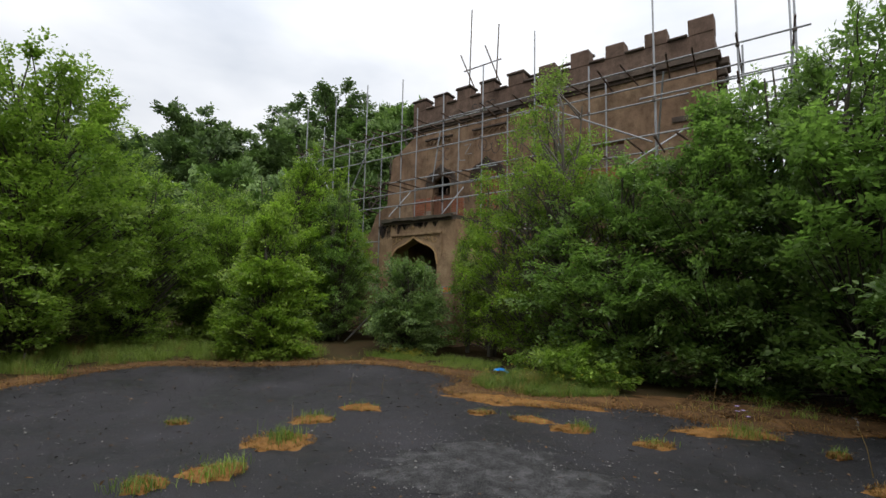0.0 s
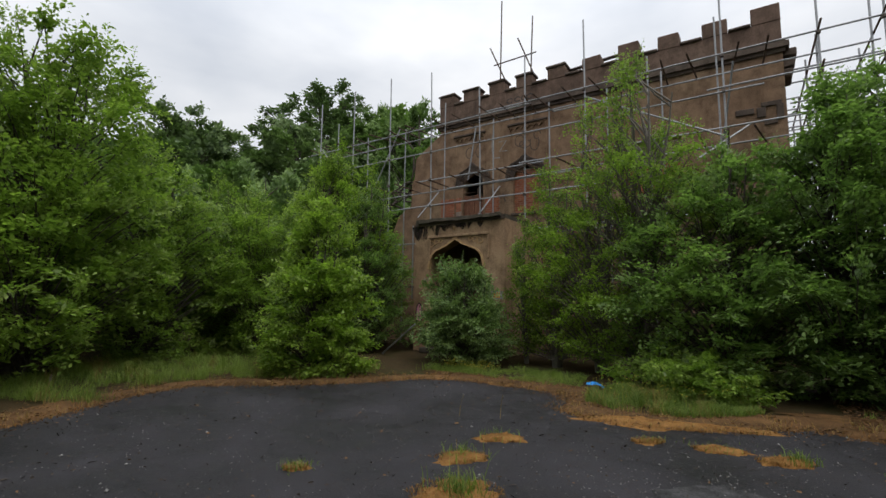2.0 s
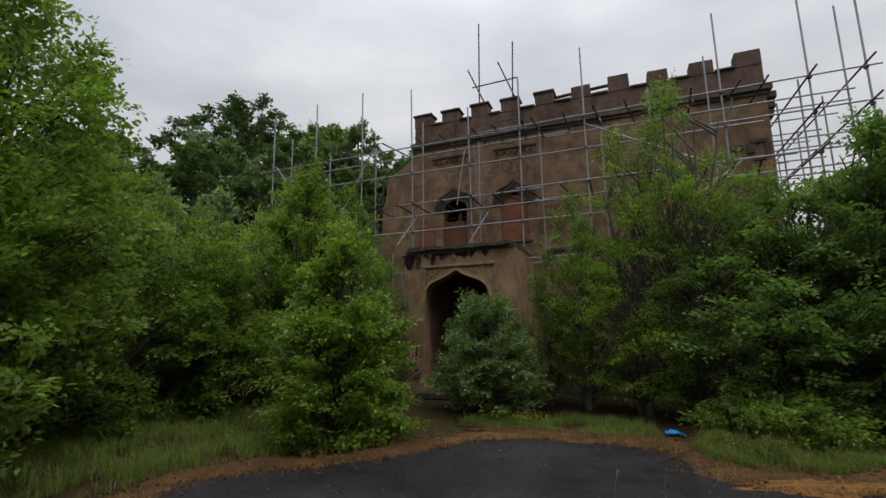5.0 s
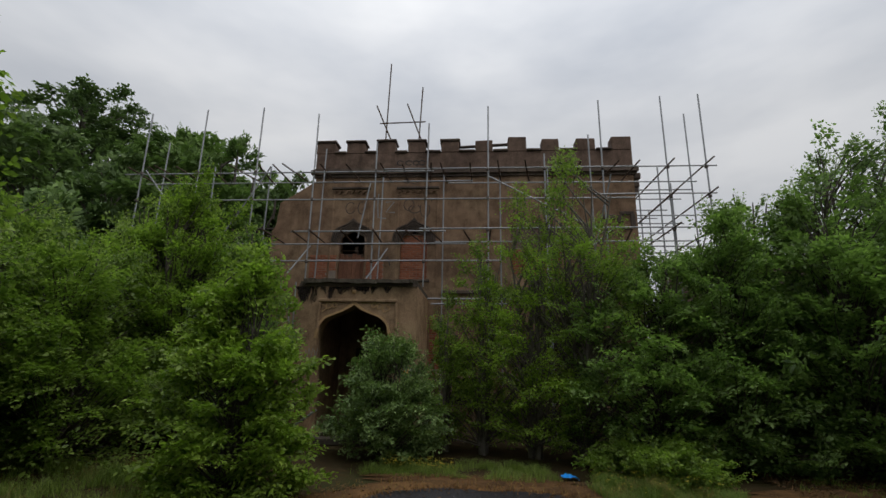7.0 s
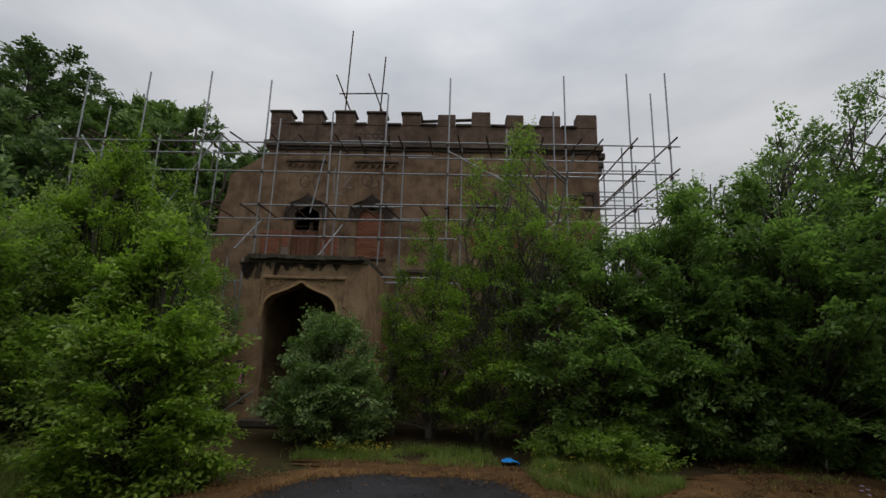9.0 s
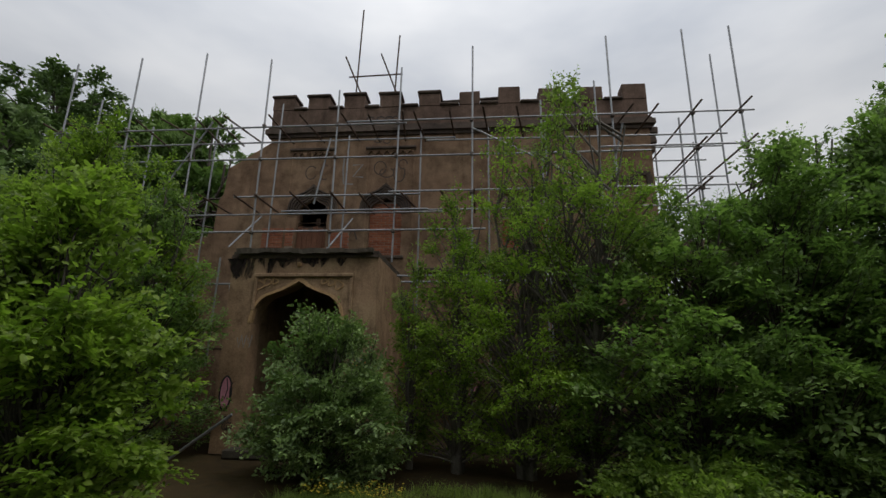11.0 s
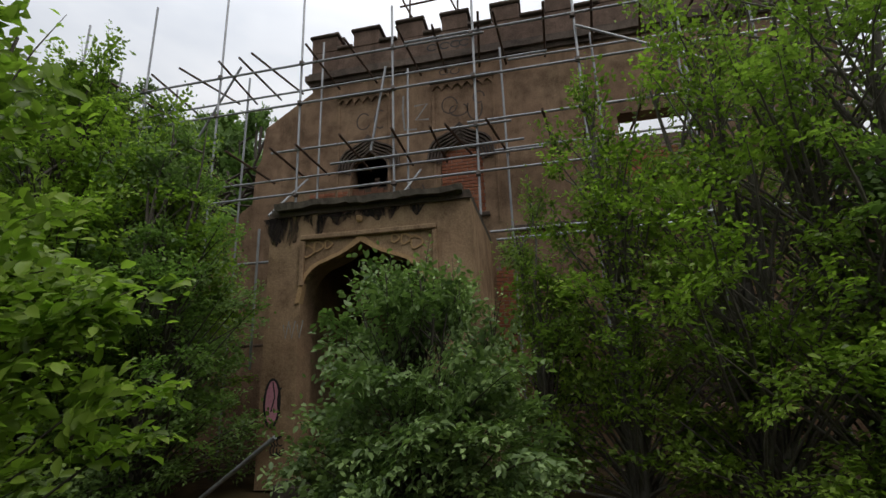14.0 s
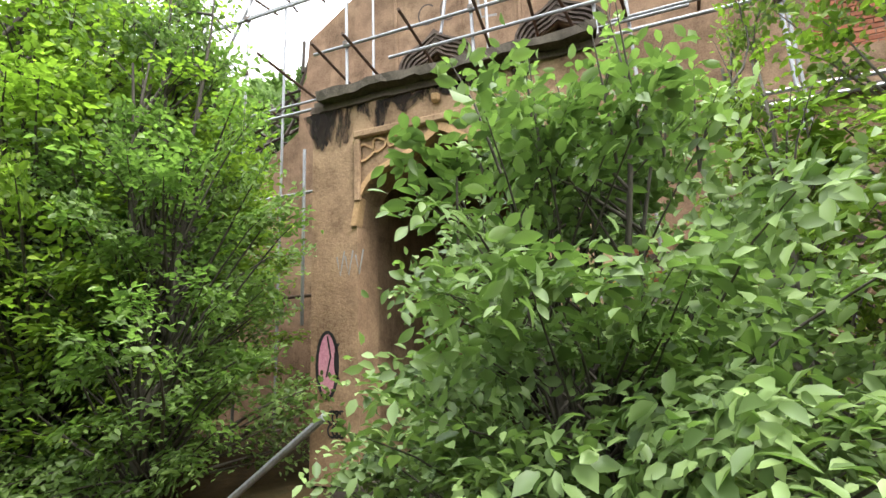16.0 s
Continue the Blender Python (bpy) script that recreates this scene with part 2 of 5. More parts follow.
def gravel_material():
    m, n, l, b = material("worn_gravel_patch", 0.9, 0, 0.25)
    mid = noise_node(n, l, 4.5, 6, 0.7)
    grit = noise_node(n, l, 90, 3, 0.7)
    col = ramp(n, l, mid, [(0.42, (0.012, 0.012, 0.013)), (0.52, (0.05, 0.048, 0.051)), (0.66, (0.13, 0.127, 0.13))])
    col = mix_rgb(n, l, 0.4, col, ramp(n, l, grit, [(0.4, (0.006, 0.006, 0.006)), (0.64, (0.15, 0.147, 0.142))]))
    l.new(col, b.inputs["Base Color"])
    bumped(n, l, b, grit, 0.9, 0.02)
    return m


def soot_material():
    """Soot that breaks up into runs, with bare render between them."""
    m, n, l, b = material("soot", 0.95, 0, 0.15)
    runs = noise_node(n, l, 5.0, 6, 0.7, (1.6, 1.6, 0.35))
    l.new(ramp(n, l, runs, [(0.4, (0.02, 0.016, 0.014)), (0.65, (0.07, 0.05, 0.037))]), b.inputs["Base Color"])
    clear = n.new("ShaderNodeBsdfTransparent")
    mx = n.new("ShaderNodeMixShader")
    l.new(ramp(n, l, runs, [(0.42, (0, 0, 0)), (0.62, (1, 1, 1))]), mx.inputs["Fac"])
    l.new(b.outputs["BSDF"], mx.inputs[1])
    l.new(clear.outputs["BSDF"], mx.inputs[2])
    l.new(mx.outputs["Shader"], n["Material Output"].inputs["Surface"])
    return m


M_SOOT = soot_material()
M_PLANK = plain_material("weathered_plank", (0.055, 0.035, 0.025), (0.12, 0.08, 0.055), 6, 0.9, stretch=(0.2, 1, 1))
M_BRICKWOOD = plain_material("red_brown_board", (0.14, 0.065, 0.04), (0.22, 0.10, 0.06), 5, 0.9, stretch=(1, 1, 0.25))
M_BRICK = brick_material()
M_ASPHALT = asphalt_material()
M_SOIL = soil_material()
M_GRAVEL = gravel_material()


# ---- mesh helpers ----
def mesh_from(name, verts, faces, mat, smooth=False):
    """verts: n x 3 array; faces: m x k array of one face size, or a list of tuples."""
    me = bpy.data.meshes.new(name)
    verts = np.asarray(verts, dtype=np.float32)
    if isinstance(faces, np.ndarray):
        k = faces.shape[1]
        me.vertices.add(len(verts))
        me.vertices.foreach_set("co", verts.ravel())
        me.loops.add(faces.size)
        me.loops.foreach_set("vertex_index", faces.astype(np.int32).ravel())
        me.polygons.add(len(faces))
        me.polygons.foreach_set("loop_start", np.arange(0, faces.size, k, dtype=np.int32))
        me.update(calc_edges=True)
        me.validate()
    else:
        me.from_pydata([tuple(v) for v in verts.tolist()], [], faces)
        me.update()
    me.materials.append(mat)
    if smooth:
        me.polygons.foreach_set("use_smooth", np.ones(len(me.polygons), dtype=bool))
    return me


def thing(name, x, y, z, label, category, group="", kind=""):
    ob = tagged(new(name), label, category, group, kind)
    ob.location = (x, y, z)
    return ob


def put_under(ob, parent):
    """Hang ob, built in world coordinates, under parent without moving it."""
    ob.parent = parent
    ob.matrix_parent_inverse = Matrix.Translation(-Vector(parent.location)) if parent.parent is None else Matrix.Identity(4)
    return ob


def part(name, bm, mat, parent, label="", smooth=False):
    me = bpy.data.meshes.new(name)
    bm.normal_update()
    bm.to_mesh(me)
    bm.free()
    me.materials.append(mat)
    if smooth:
        me.polygons.foreach_set("use_smooth", np.ones(len(me.polygons), dtype=bool))
    ob = new(name, me)
    if label:
        ob["label"] = label
    return put_under(ob, parent)


def mesh_part(name, me, parent, label="", kind=""):
    ob = new(name, me)
    if label:
        ob["label"] = label
    if kind:
        ob["kind"] = kind
    return put_under(ob, parent)


def add_box(bm, x0, x1, y0, y1, z0, z1, bevel=0.0):
    r = bmesh.ops.create_cube(bm, size=1.0, matrix=Matrix.Translation(((x0 + x1) / 2, (y0 + y1) / 2, (z0 + z1) / 2)) @ Matrix.Diagonal((x1 - x0, y1 - y0, z1 - z0, 1)))
    if bevel:
        edges = list({e for v in r["verts"] for e in v.link_edges})
        bmesh.ops.bevel(bm, geom=edges, offset=bevel, segments=1, affect='EDGES')
    return bm


def box_bm(*a, bevel=0.0):
    return add_box(bmesh.new(), *a, bevel=bevel)


def roughen(bm, amount, scale=3.0):
    for v in bm.verts:
        v.co += noise.noise_vector(v.co * scale) * amount
    return bm


def tubes(lines, sides=5):
    """lines: list of (points, radii). Returns verts, quads."""
    V, F, base = [], [], 0
    ang = np.arange(sides) * 2 * math.pi / sides
    for pts, rad in lines:
        p = np.asarray(pts, dtype=float)
        d = np.gradient(p, axis=0)
        d /= np.linalg.norm(d, axis=1, keepdims=True) + 1e-9
        ref = np.where(np.abs(d[:, 2:3]) > 0.9, np.array([[1.0, 0, 0]]), np.array([[0, 0, 1.0]]))
        a = np.cross(d, ref)
        a /= np.linalg.norm(a, axis=1, keepdims=True) + 1e-9
        b = np.cross(d, a)
        rad = np.asarray(rad, dtype=float).reshape(-1, 1, 1)
        ring = p[:, None, :] + rad * (np.cos(ang)[None, :, None] * a[:, None, :] + np.sin(ang)[None, :, None] * b[:, None, :])
        V.append(ring.reshape(-1, 3))
        n = len(p)
        i = np.arange(n - 1)[:, None] * sides
        j = np.arange(sides)[None, :]
        k = (j + 1) % sides
        F.append(base + np.stack([i + j, i + k, i + k + sides, i + j + sides], axis=-1).reshape(-1, 4))
        base += n * sides
    return np.concatenate(V), np.concatenate(F)


def rod_bm(a, b, r=0.0242, sides=8):
    a, b = Vector(a), Vector(b)
    d = b - a
    bm = bmesh.new()
    m = Matrix.Translation((a + b) / 2) @ d.to_track_quat("Z", "Y").to_matrix().to_4x4()
    bmesh.ops.create_cone(bm, cap_ends=True, segments=sides, radius1=r, radius2=r, depth=d.length, matrix=m)
    return bm


# ---- plan of the ground ----
def ground_z(x, y):
    """Level yard; a wooded hill rises beyond the ruin to the west."""
    s = -0.72 * (x + 16) + 0.55 * (y - 14)
    s = max(0.0, s)
    hill = 16.0 * (1 - math.exp(-(s / 26.0) ** 2)) if x < -10 else 0.0
    return hill * min(1.0, max(0.0, (-10 - x) / 8))



EDGE = [(-11.6, -3.0), (-10.2, -0.6), (-9.95, 0.6), (-10.3, 1.3), (-10.75, 2.3), (-10.75, 3.1), (-10.2, 3.6), (-9.55, 4.05),
        (-8.9, 4.75), (-8.45, 5.4), (-8.1, 6.05), (-7.3, 6.4), (-6.5, 6.4), (-5.6, 6.35), (-5.15, 6.1), (-4.95, 5.2), (-4.5, 4.9),
        (-3.6, 4.95), (-2.9, 5.3), (-2.0, 5.9), (-1.6, 5.75), (-0.75, 5.55), (-0.1, 6.2), (0.8, 6.4), (4.0, 6.6), (8.0, 4.0)]


def edge_line(step=0.12, wobble=0.09):
    out = []
    for (x0, y0), (x1, y1) in zip(EDGE, EDGE[1:]):
        n = max(1, int(math.hypot(x1 - x0, y1 - y0) / step))
        for i in range(n):
            p = Vector((x0 + (x1 - x0) * i / n, y0 + (y1 - y0) * i / n, 0))
            w = noise.noise_vector(p * 2.3) * wobble + noise.noise_vector(p * 9.0) * wobble * 0.4
            out.append((p.x + w.x, p.y + w.y))
    return out


def build_ground():
    inner = np.arange(-30, 22.01, 1.0)
    far = np.array([30, 45, 70, 110, 200, 400, 900, 1800.0])
    ax = np.concatenate([-far[::-1] - 12, inner, far])
    ay = np.concatenate([-far[::-1], np.arange(-12, 60.01, 1.5), far + 40])
    V = [(x, y, ground_z(x, y) - 0.03) for y in ay for x in ax]
    nx = len(ax)
    F = [(j * nx + i, j * nx + i + 1, (j + 1) * nx + i + 1, (j + 1) * nx + i) for j in range(len(ay) - 1) for i in range(nx - 1)]
    tagged(new("ground", mesh_from("ground", np.array(V), F, M_SOIL, True)), "dark verge soil with leaf litter and thin grass", "ground", kind="structure")
    line = edge_line()
    ring = line + [(14, 0), (14, -12), (-16, -12), (-13.5, -6)]
    bm = bmesh.new()
    vs = [bm.verts.new((x, y, 0.0)) for x, y in ring]
    f = bm.faces.new(vs)
    r = bmesh.ops.extrude_face_region(bm, geom=[f])
    for v in r["geom"]:
        if isinstance(v, bmesh.types.BMVert):
            v.co.z = -0.06
    bmesh.ops.recalc_face_normals(bm, faces=bm.faces[:])
    bmesh.ops.triangulate(bm, faces=[q for q in bm.faces if len(q.verts) > 4])
    me = bpy.data.meshes.new("pavement")
    bm.to_mesh(me)
    bm.free()
    me.materials.append(M_ASPHALT)
    tagged(new("pavement", me), "dark damp asphalt yard, cracked, with loose grit", "pavement", kind="structure")
    # ragged litter and moss border along the asphalt
    rng = np.random.default_rng(5)
    V, F = [], []
    P = np.array(line)
    T = np.gradient(P, axis=0)
    N = np.stack([-T[:, 1], T[:, 0]], axis=1)
    N /= np.linalg.norm(N, axis=1, keepdims=True) + 1e-9
    rows = 6
    for i, (p, n) in enumerate(zip(P, N)):
        q = Vector((p[0], p[1], 0))
        w = 0.75 + 0.5 * noise.noise(q * 0.8)
        a = -0.04 - 0.22 * noise.noise(q * 1.7 + Vector((7, 0, 0))) - 0.10 * noise.noise(q * 6.0) + rng.normal(0, 0.03)
        for k in range(rows):
            u = k / (rows - 1)
            pos = p + n * (a + (w - a) * u)
            h = 0.008 + 0.035 * math.sin(math.pi * min(1, u * 1.2 + 0.02)) * (0.6 + 0.8 * rng.random()) if k not in (0, rows - 1) else -0.02
            V.append((pos[0] + rng.normal(0, 0.012), pos[1] + rng.normal(0, 0.012), h))
    for i in range(len(P) - 1):
        for k in range(rows - 1):
            F.append((i * rows + k, (i + 1) * rows + k, (i + 1) * rows + k + 1, i * rows + k + 1))
    tagged(new("litter_border", mesh_from("litter_border", np.array(V), F, M_LITTER)), "strip of brown leaf litter and dead moss along the asphalt edge", "leaf litter", kind="stuff")


build_ground()


def blob_patch(name, x, y, rx, ry, rot, mat, height, label, category, seed, kind=""):
    """A low mound with a ragged rim."""
    rng = np.random.default_rng(seed)
    n, rings = 56, 8
    V, F = [(0, 0, height)], []
    ph = rng.random(4) * 6.28
    for k in range(1, rings + 1):
        u = k / rings
        for i in range(n):
            a = i * 2 * math.pi / n
            w = 1 + 0.16 * math.sin(2 * a + ph[0]) + 0.14 * math.sin(3 * a + ph[1]) + 0.12 * math.sin(7 * a + ph[2]) + 0.07 * math.sin(13 * a + ph[3]) + rng.normal(0, 0.09) * u
            z = height * (1 - u ** 3) * (1 + rng.normal(0, 0.22)) if k < rings else -0.008
            V.append((rx * u * w * math.cos(a), ry * u * w * math.sin(a), z))
    for i in range(n):
        F.append((0, 1 + i, 1 + (i + 1) % n))
    for k in range(rings - 1):
        for i in range(n):
            j = (i + 1) % n
            F.append((1 + k * n + i, 1 + (k + 1) * n + i, 1 + (k + 1) * n + j, 1 + k * n + j))
    ob = new(name, mesh_from(name, np.array(V), F, mat, True))
    ob.matrix_world = pose(x, y, 0.004, 0, 0, rot)
    return tagged(ob, label, category, "moss patches on the asphalt", kind)


PATCHES = [(-4.62, 1.85, 0.36, 0.27, 36), (-5.02, 2.6, 0.25, 0.17, 36), (-4.98, 3.38, 0.24, 0.14, 30), (-6.1, 1.5, 0.11, 0.07, 36), (-4.35, 1.02, 0.26, 0.19, 40),
           (-4.5, 0.55, 0.18, 0.14, 20), (-3.62, 4.22, 0.17, 0.10, 30), (-2.95, 4.33, 0.26, 0.12, 20), (-2.4, 4.25, 0.25, 0.12, 25), (-1.5, 4.25, 0.2, 0.11, 30),
           (-0.9, 5.3, 0.55, 0.2, 25), (0.05, 5.05, 0.1, 0.07, 30), (0.35, 4.2, 0.2, 0.16, 30), (-3.6, 5.15, 1.05, 0.3, 12)]
for i, (x, y, rx, ry, rot) in enumerate(PATCHES):
    blob_patch("moss_patch", x, y, rx, ry, rot, M_MOSS, 0.022 + 0.012 * (i % 3), "low ragged patch of orange-brown moss on asphalt", "moss", 100 + i)
blob_patch("litter_mat", 0.4, 6.75, 2.3, 0.62, 6, M_LITTER, 0.03, "mat of rust-brown litter and moss under the trees", "leaf litter", 301, "stuff")
blob_patch("litter_mat", -6.6, 6.85, 2.1, 0.42, -6, M_LITTER, 0.025, "mat of rust-brown litter and moss before the bushes", "leaf litter", 302, "stuff")
blob_patch("gravel_patch", -2.55, 2.55, 1.15, 0.62, 34, M_GRAVEL, 0.005, "worn grey gravelly patch in the asphalt", "gravel", 300, "structure")


# ---- ruined house ----
FRONT, BACK = 12.95, 13.38


def wall_bm(x0, x1, z0, z1, y0, y1, holes=()):
    """A wall with thickness along x, with rectangular openings right through it."""
    xs = sorted({x0, x1, *(v for h in holes for v in h[:2])})
    zs = sorted({z0, z1, *(v for h in holes for v in h[2:])})
    solid = lambda i, k: 0 <= i < len(xs) - 1 and 0 <= k < len(zs) - 1 and not any(
        h[0] <= (xs[i] + xs[i + 1]) / 2 <= h[1] and h[2] <= (zs[k] + zs[k + 1]) / 2 <= h[3] for h in holes)
    bm = bmesh.new()
    cache = {}

    def vert(x, y, z):
        key = (round(x, 4), round(y, 4), round(z, 4))
        if key not in cache:
            cache[key] = bm.verts.new(key)
        return cache[key]

    for i in range(len(xs) - 1):
        for k in range(len(zs) - 1):
            if not solid(i, k):
                continue
            a, b, c, d = xs[i], xs[i + 1], zs[k], zs[k + 1]
            quads = [[(a, y0, c), (b, y0, c), (b, y0, d), (a, y0, d)], [(b, y1, c), (a, y1, c), (a, y1, d), (b, y1, d)]]
            if not solid(i - 1, k):
                quads.append([(a, y1, c), (a, y0, c), (a, y0, d), (a, y1, d)])
            if not solid(i + 1, k):
                quads.append([(b, y0, c), (b, y1, c), (b, y1, d), (b, y0, d)])
            if not solid(i, k - 1):
                quads.append([(a, y0, c), (a, y1, c), (b, y1, c), (b, y0, c)])
            if not solid(i, k + 1):
                quads.append([(a, y0, d), (b, y0, d), (b, y1, d), (a, y1, d)])
            for q in quads:
                bm.faces.new([vert(*p) for p in q])
    return bm


def ogee(u):
    """Height 0..1 of a flat ogee arch at u = -1..1 from its middle."""
    u = min(1.0, abs(u))
    return 0.73 * math.sqrt(max(0.0, 1 - u ** 4)) + 0.27 * max(0.0, 1 - u / 0.6) ** 1.7


def arch_bm(xc, half, spring, rise, x0, x1, z0, top, y0, y1, n=36):
    """A wall with an arched opening from z0 up."""
    bm = bmesh.new()
    xs = [x0] + [xc - half + 2 * half * i / n for i in range(n + 1)] + [x1]
    low = [z0] + [spring + rise * ogee(-1 + 2 * i / n) for i in range(n + 1)] + [z0]
    for i in range(len(xs) - 1):
        a, b = xs[i], xs[i + 1]
        la = z0 if i == 0 or i == len(xs) - 2 else low[i]
        lb = z0 if i == 0 or i == len(xs) - 2 else low[i + 1]
        v = [bm.verts.new(p) for p in ((a, y0, la), (b, y0, lb), (b, y0, top), (a, y0, top), (a, y1, la), (b, y1, lb), (b, y1, top), (a, y1, top))]
        for q in ((0, 1, 2, 3), (5, 4, 7, 6), (1, 0, 4, 5), (3, 2, 6, 7)):
            bm.faces.new([v[k] for k in q])
        if i in (0, len(xs) - 2):
            bm.faces.new([v[k] for k in (0, 3, 7, 4)])
            bm.faces.new([v[k] for k in (2, 1, 5, 6)])
    bmesh.ops.remove_doubles(bm, verts=bm.verts[:], dist=0.0005)
    bmesh.ops.recalc_face_normals(bm, faces=bm.faces[:])
    return bm


def ogee_strip(xc, half, spring, rise, width, y0, y1, n=30, flare=0.0):
    """A moulding that follows the arch."""
    bm = bmesh.new()
    prev = None
    for i in range(n + 1):
        u = -1 + 2 * i / n
        x, z = xc + half * u, spring + rise * ogee(u)
        xo, zo = xc + (half + width) * u, spring + (rise + width * (1 + flare * max(0, 1 - abs(u) / 0.3))) * ogee(u)
        ring = [bm.verts.new(p) for p in ((x, y0, z), (xo, y0, zo), (xo, y1, zo), (x, y1, z))]
        if prev:
            for k in range(4):
                bm.faces.new((prev[k], prev[(k + 1) % 4], ring[(k + 1) % 4], ring[k]))
        prev = ring
    bmesh.ops.recalc_face_normals(bm, faces=bm.faces[:])
    return bm


def bricks(parent, x0, x1, z0, z1, y, seed, ragged=0.0, proud=0.012):
    """Stretcher-bonded bricks, each one an object of its own, before a mortar bed at y."""
    rng = random.Random(seed)
    kinds = []
    for k in range(4):
        bm = bmesh.new()
        add_box(bm, -0.105, 0.105, -0.05, 0.05, -0.0315, 0.0315, bevel=0.004)
        for v in bm.verts:
            v.co += Vector((rng.uniform(-1, 1), rng.uniform(-1, 1), rng.uniform(-1, 1))) * 0.003
        me = bpy.data.meshes.new("brick")
        bm.to_mesh(me)
        bm.free()
        me.materials.append(M_BRICK)
        kinds.append(me)
    row = 0
    z = z0 + 0.038
    while z < z1 - 0.03:
        x = x0 + (0.11 if row % 2 == 0 else 0.0)
        while x < x1:
            a, b = max(x - 0.105, x0), min(x + 0.105, x1)
            skip = ragged and (noise.noise(Vector((x * 1.6, seed, z * 1.6))) > 0.28 - ragged * 0.2 or rng.random() < ragged * 0.2)
            if b - a > 0.04 and not skip:
                ob = new("brick", rng.choice(kinds))
                put_under(ob, parent)
                ob.matrix_basis = Matrix.Translation(((a + b) / 2, y - proud + 0.05 + rng.uniform(-0.005, 0.004), z)) @ Matrix.Diagonal(((b - a) / 0.21, 1, 1, 1))
            x += 0.222
        z += 0.075
        row += 1


house = thing("ruined_house", -6.8, 13.1, 0, "roofless castellated mansion ruin in stained pink-brown render", "building")
WIN = [(-11.25, -10.35, 4.55, 6.3), (-9.2, -8.28, 4.55, 6.3), (-5.55, -3.95, 4.75, 6.35)]
DOOR = (-10.45, -9.25, 0.0, 2.35)
LOW = [(-7.6, -6.7, 0.7, 2.15), (-5.2, -4.1, 0.8, 2.6), (-3.2, -2.2, 0.8, 2.6)]
facade = part("wall", wall_bm(-12.25, -1.5, 0, 8.1, FRONT, BACK, [*WIN, DOOR, *LOW]), M_RENDER, house, "flaking pink-brown rendered front wall with soot runs")
part("wall", wall_bm(-12.25, -1.5, 0, 9.2, 20.0, 20.4), M_BACKWALL, house, "bare rubble rear wall")
part("wall", box_bm(-1.92, -1.5, BACK + 0.002, 20.0, 0, 8.1), M_RENDER, house)
part("wall", box_bm(-12.25, -11.83, BACK + 0.002, 20.0, 0, 7.4), M_BACKWALL, house)
# unseen partitions, ceiling and floor, added to keep sky out of the openings
part("added_inner_wall", box_bm(-11.82, -7.3, 15.2, 15.5, 3.86, 7.9), M_DARK_IN, house, "unseen dark partition added behind the openings to block sky")
part("added_ceiling", box_bm(-11.82, -7.3, BACK + 0.004, 15.2, 6.75, 6.9), M_DARK_IN, house)
part("added_inner_wall", box_bm(-7.5, -7.3, BACK + 0.004, 15.2, 3.86, 6.74), M_DARK_IN, house)
part("added_inner_wall", box_bm(-11.82, -1.93, 16.0, 16.3, 0, 3.58), M_DARK_IN, house)
part("added_floor", box_bm(-11.83, -1.92, BACK + 0.002, 20.0, 3.6, 3.85), M_DARK_IN, house, "unseen dark upper floor added inside the shell")

# string course and parapet
for z0, z1, out in ((8.1, 8.2, 0.06), (8.2, 8.34, 0.14), (8.34, 8.42, 0.08)):
    bm = bmesh.new()
    for i in range(30):
        a = -12.25 - out + (10.75 + 2 * out) * i / 30
        add_box(bm, a, a + (10.75 + 2 * out) / 30, FRONT - out, BACK, z0, z1)
    bmesh.ops.remove_doubles(bm, verts=bm.verts[:], dist=0.0005)
    part("cornice", roughen(bm, 0.016, 5), M_TRIM, house, "dark weathered stone string course")
part("parapet", wall_bm(-12.28, -1.5, 8.42, 9.0, FRONT - 0.02, BACK), M_PARAPET, house, "stained stone parapet")
part("parapet", box_bm(-1.92, -1.5, BACK, 19.0, 8.1, 8.9), M_PARAPET, house)
MERLONS = [(-12.3, -11.64), (-11.22, -10.58), (-10.12, -9.51), (-9.05, -8.46), (-7.9, -7.29), (-6.72, -6.13), (-5.59, -4.98), (-4.46, -3.88), (-3.3, -2.68), (-2.14, -1.49)]
rm = random.Random(4)
for i, (a, b) in enumerate(MERLONS):
    topz = 9.42 + rm.uniform(-0.02, 0.05) + (0.08 if i in (6, 9) else 0)
    m = part("merlon", roughen(box_bm(a, b, FRONT - 0.03, BACK, 9.0, topz, bevel=0.02), 0.015, 6), M_PARAPET, house, "worn stone merlon")
    if i < 5:
        bm = box_bm(a - 0.05, b + 0.05, FRONT - 0.08, BACK + 0.04, topz, topz + 0.09, bevel=0.025)
        part("coping", roughen(bm, 0.014, 7), M_TRIM, m)
for (a0, a), (b, b0) in zip(MERLONS, MERLONS[1:]):
    part("coping", roughen(box_bm(a + 0.01, b - 0.01, FRONT - 0.09, BACK + 0.05, 9.003, 9.08, bevel=0.02), 0.012, 7), M_TRIM, house, "dark coping stone between merlons")

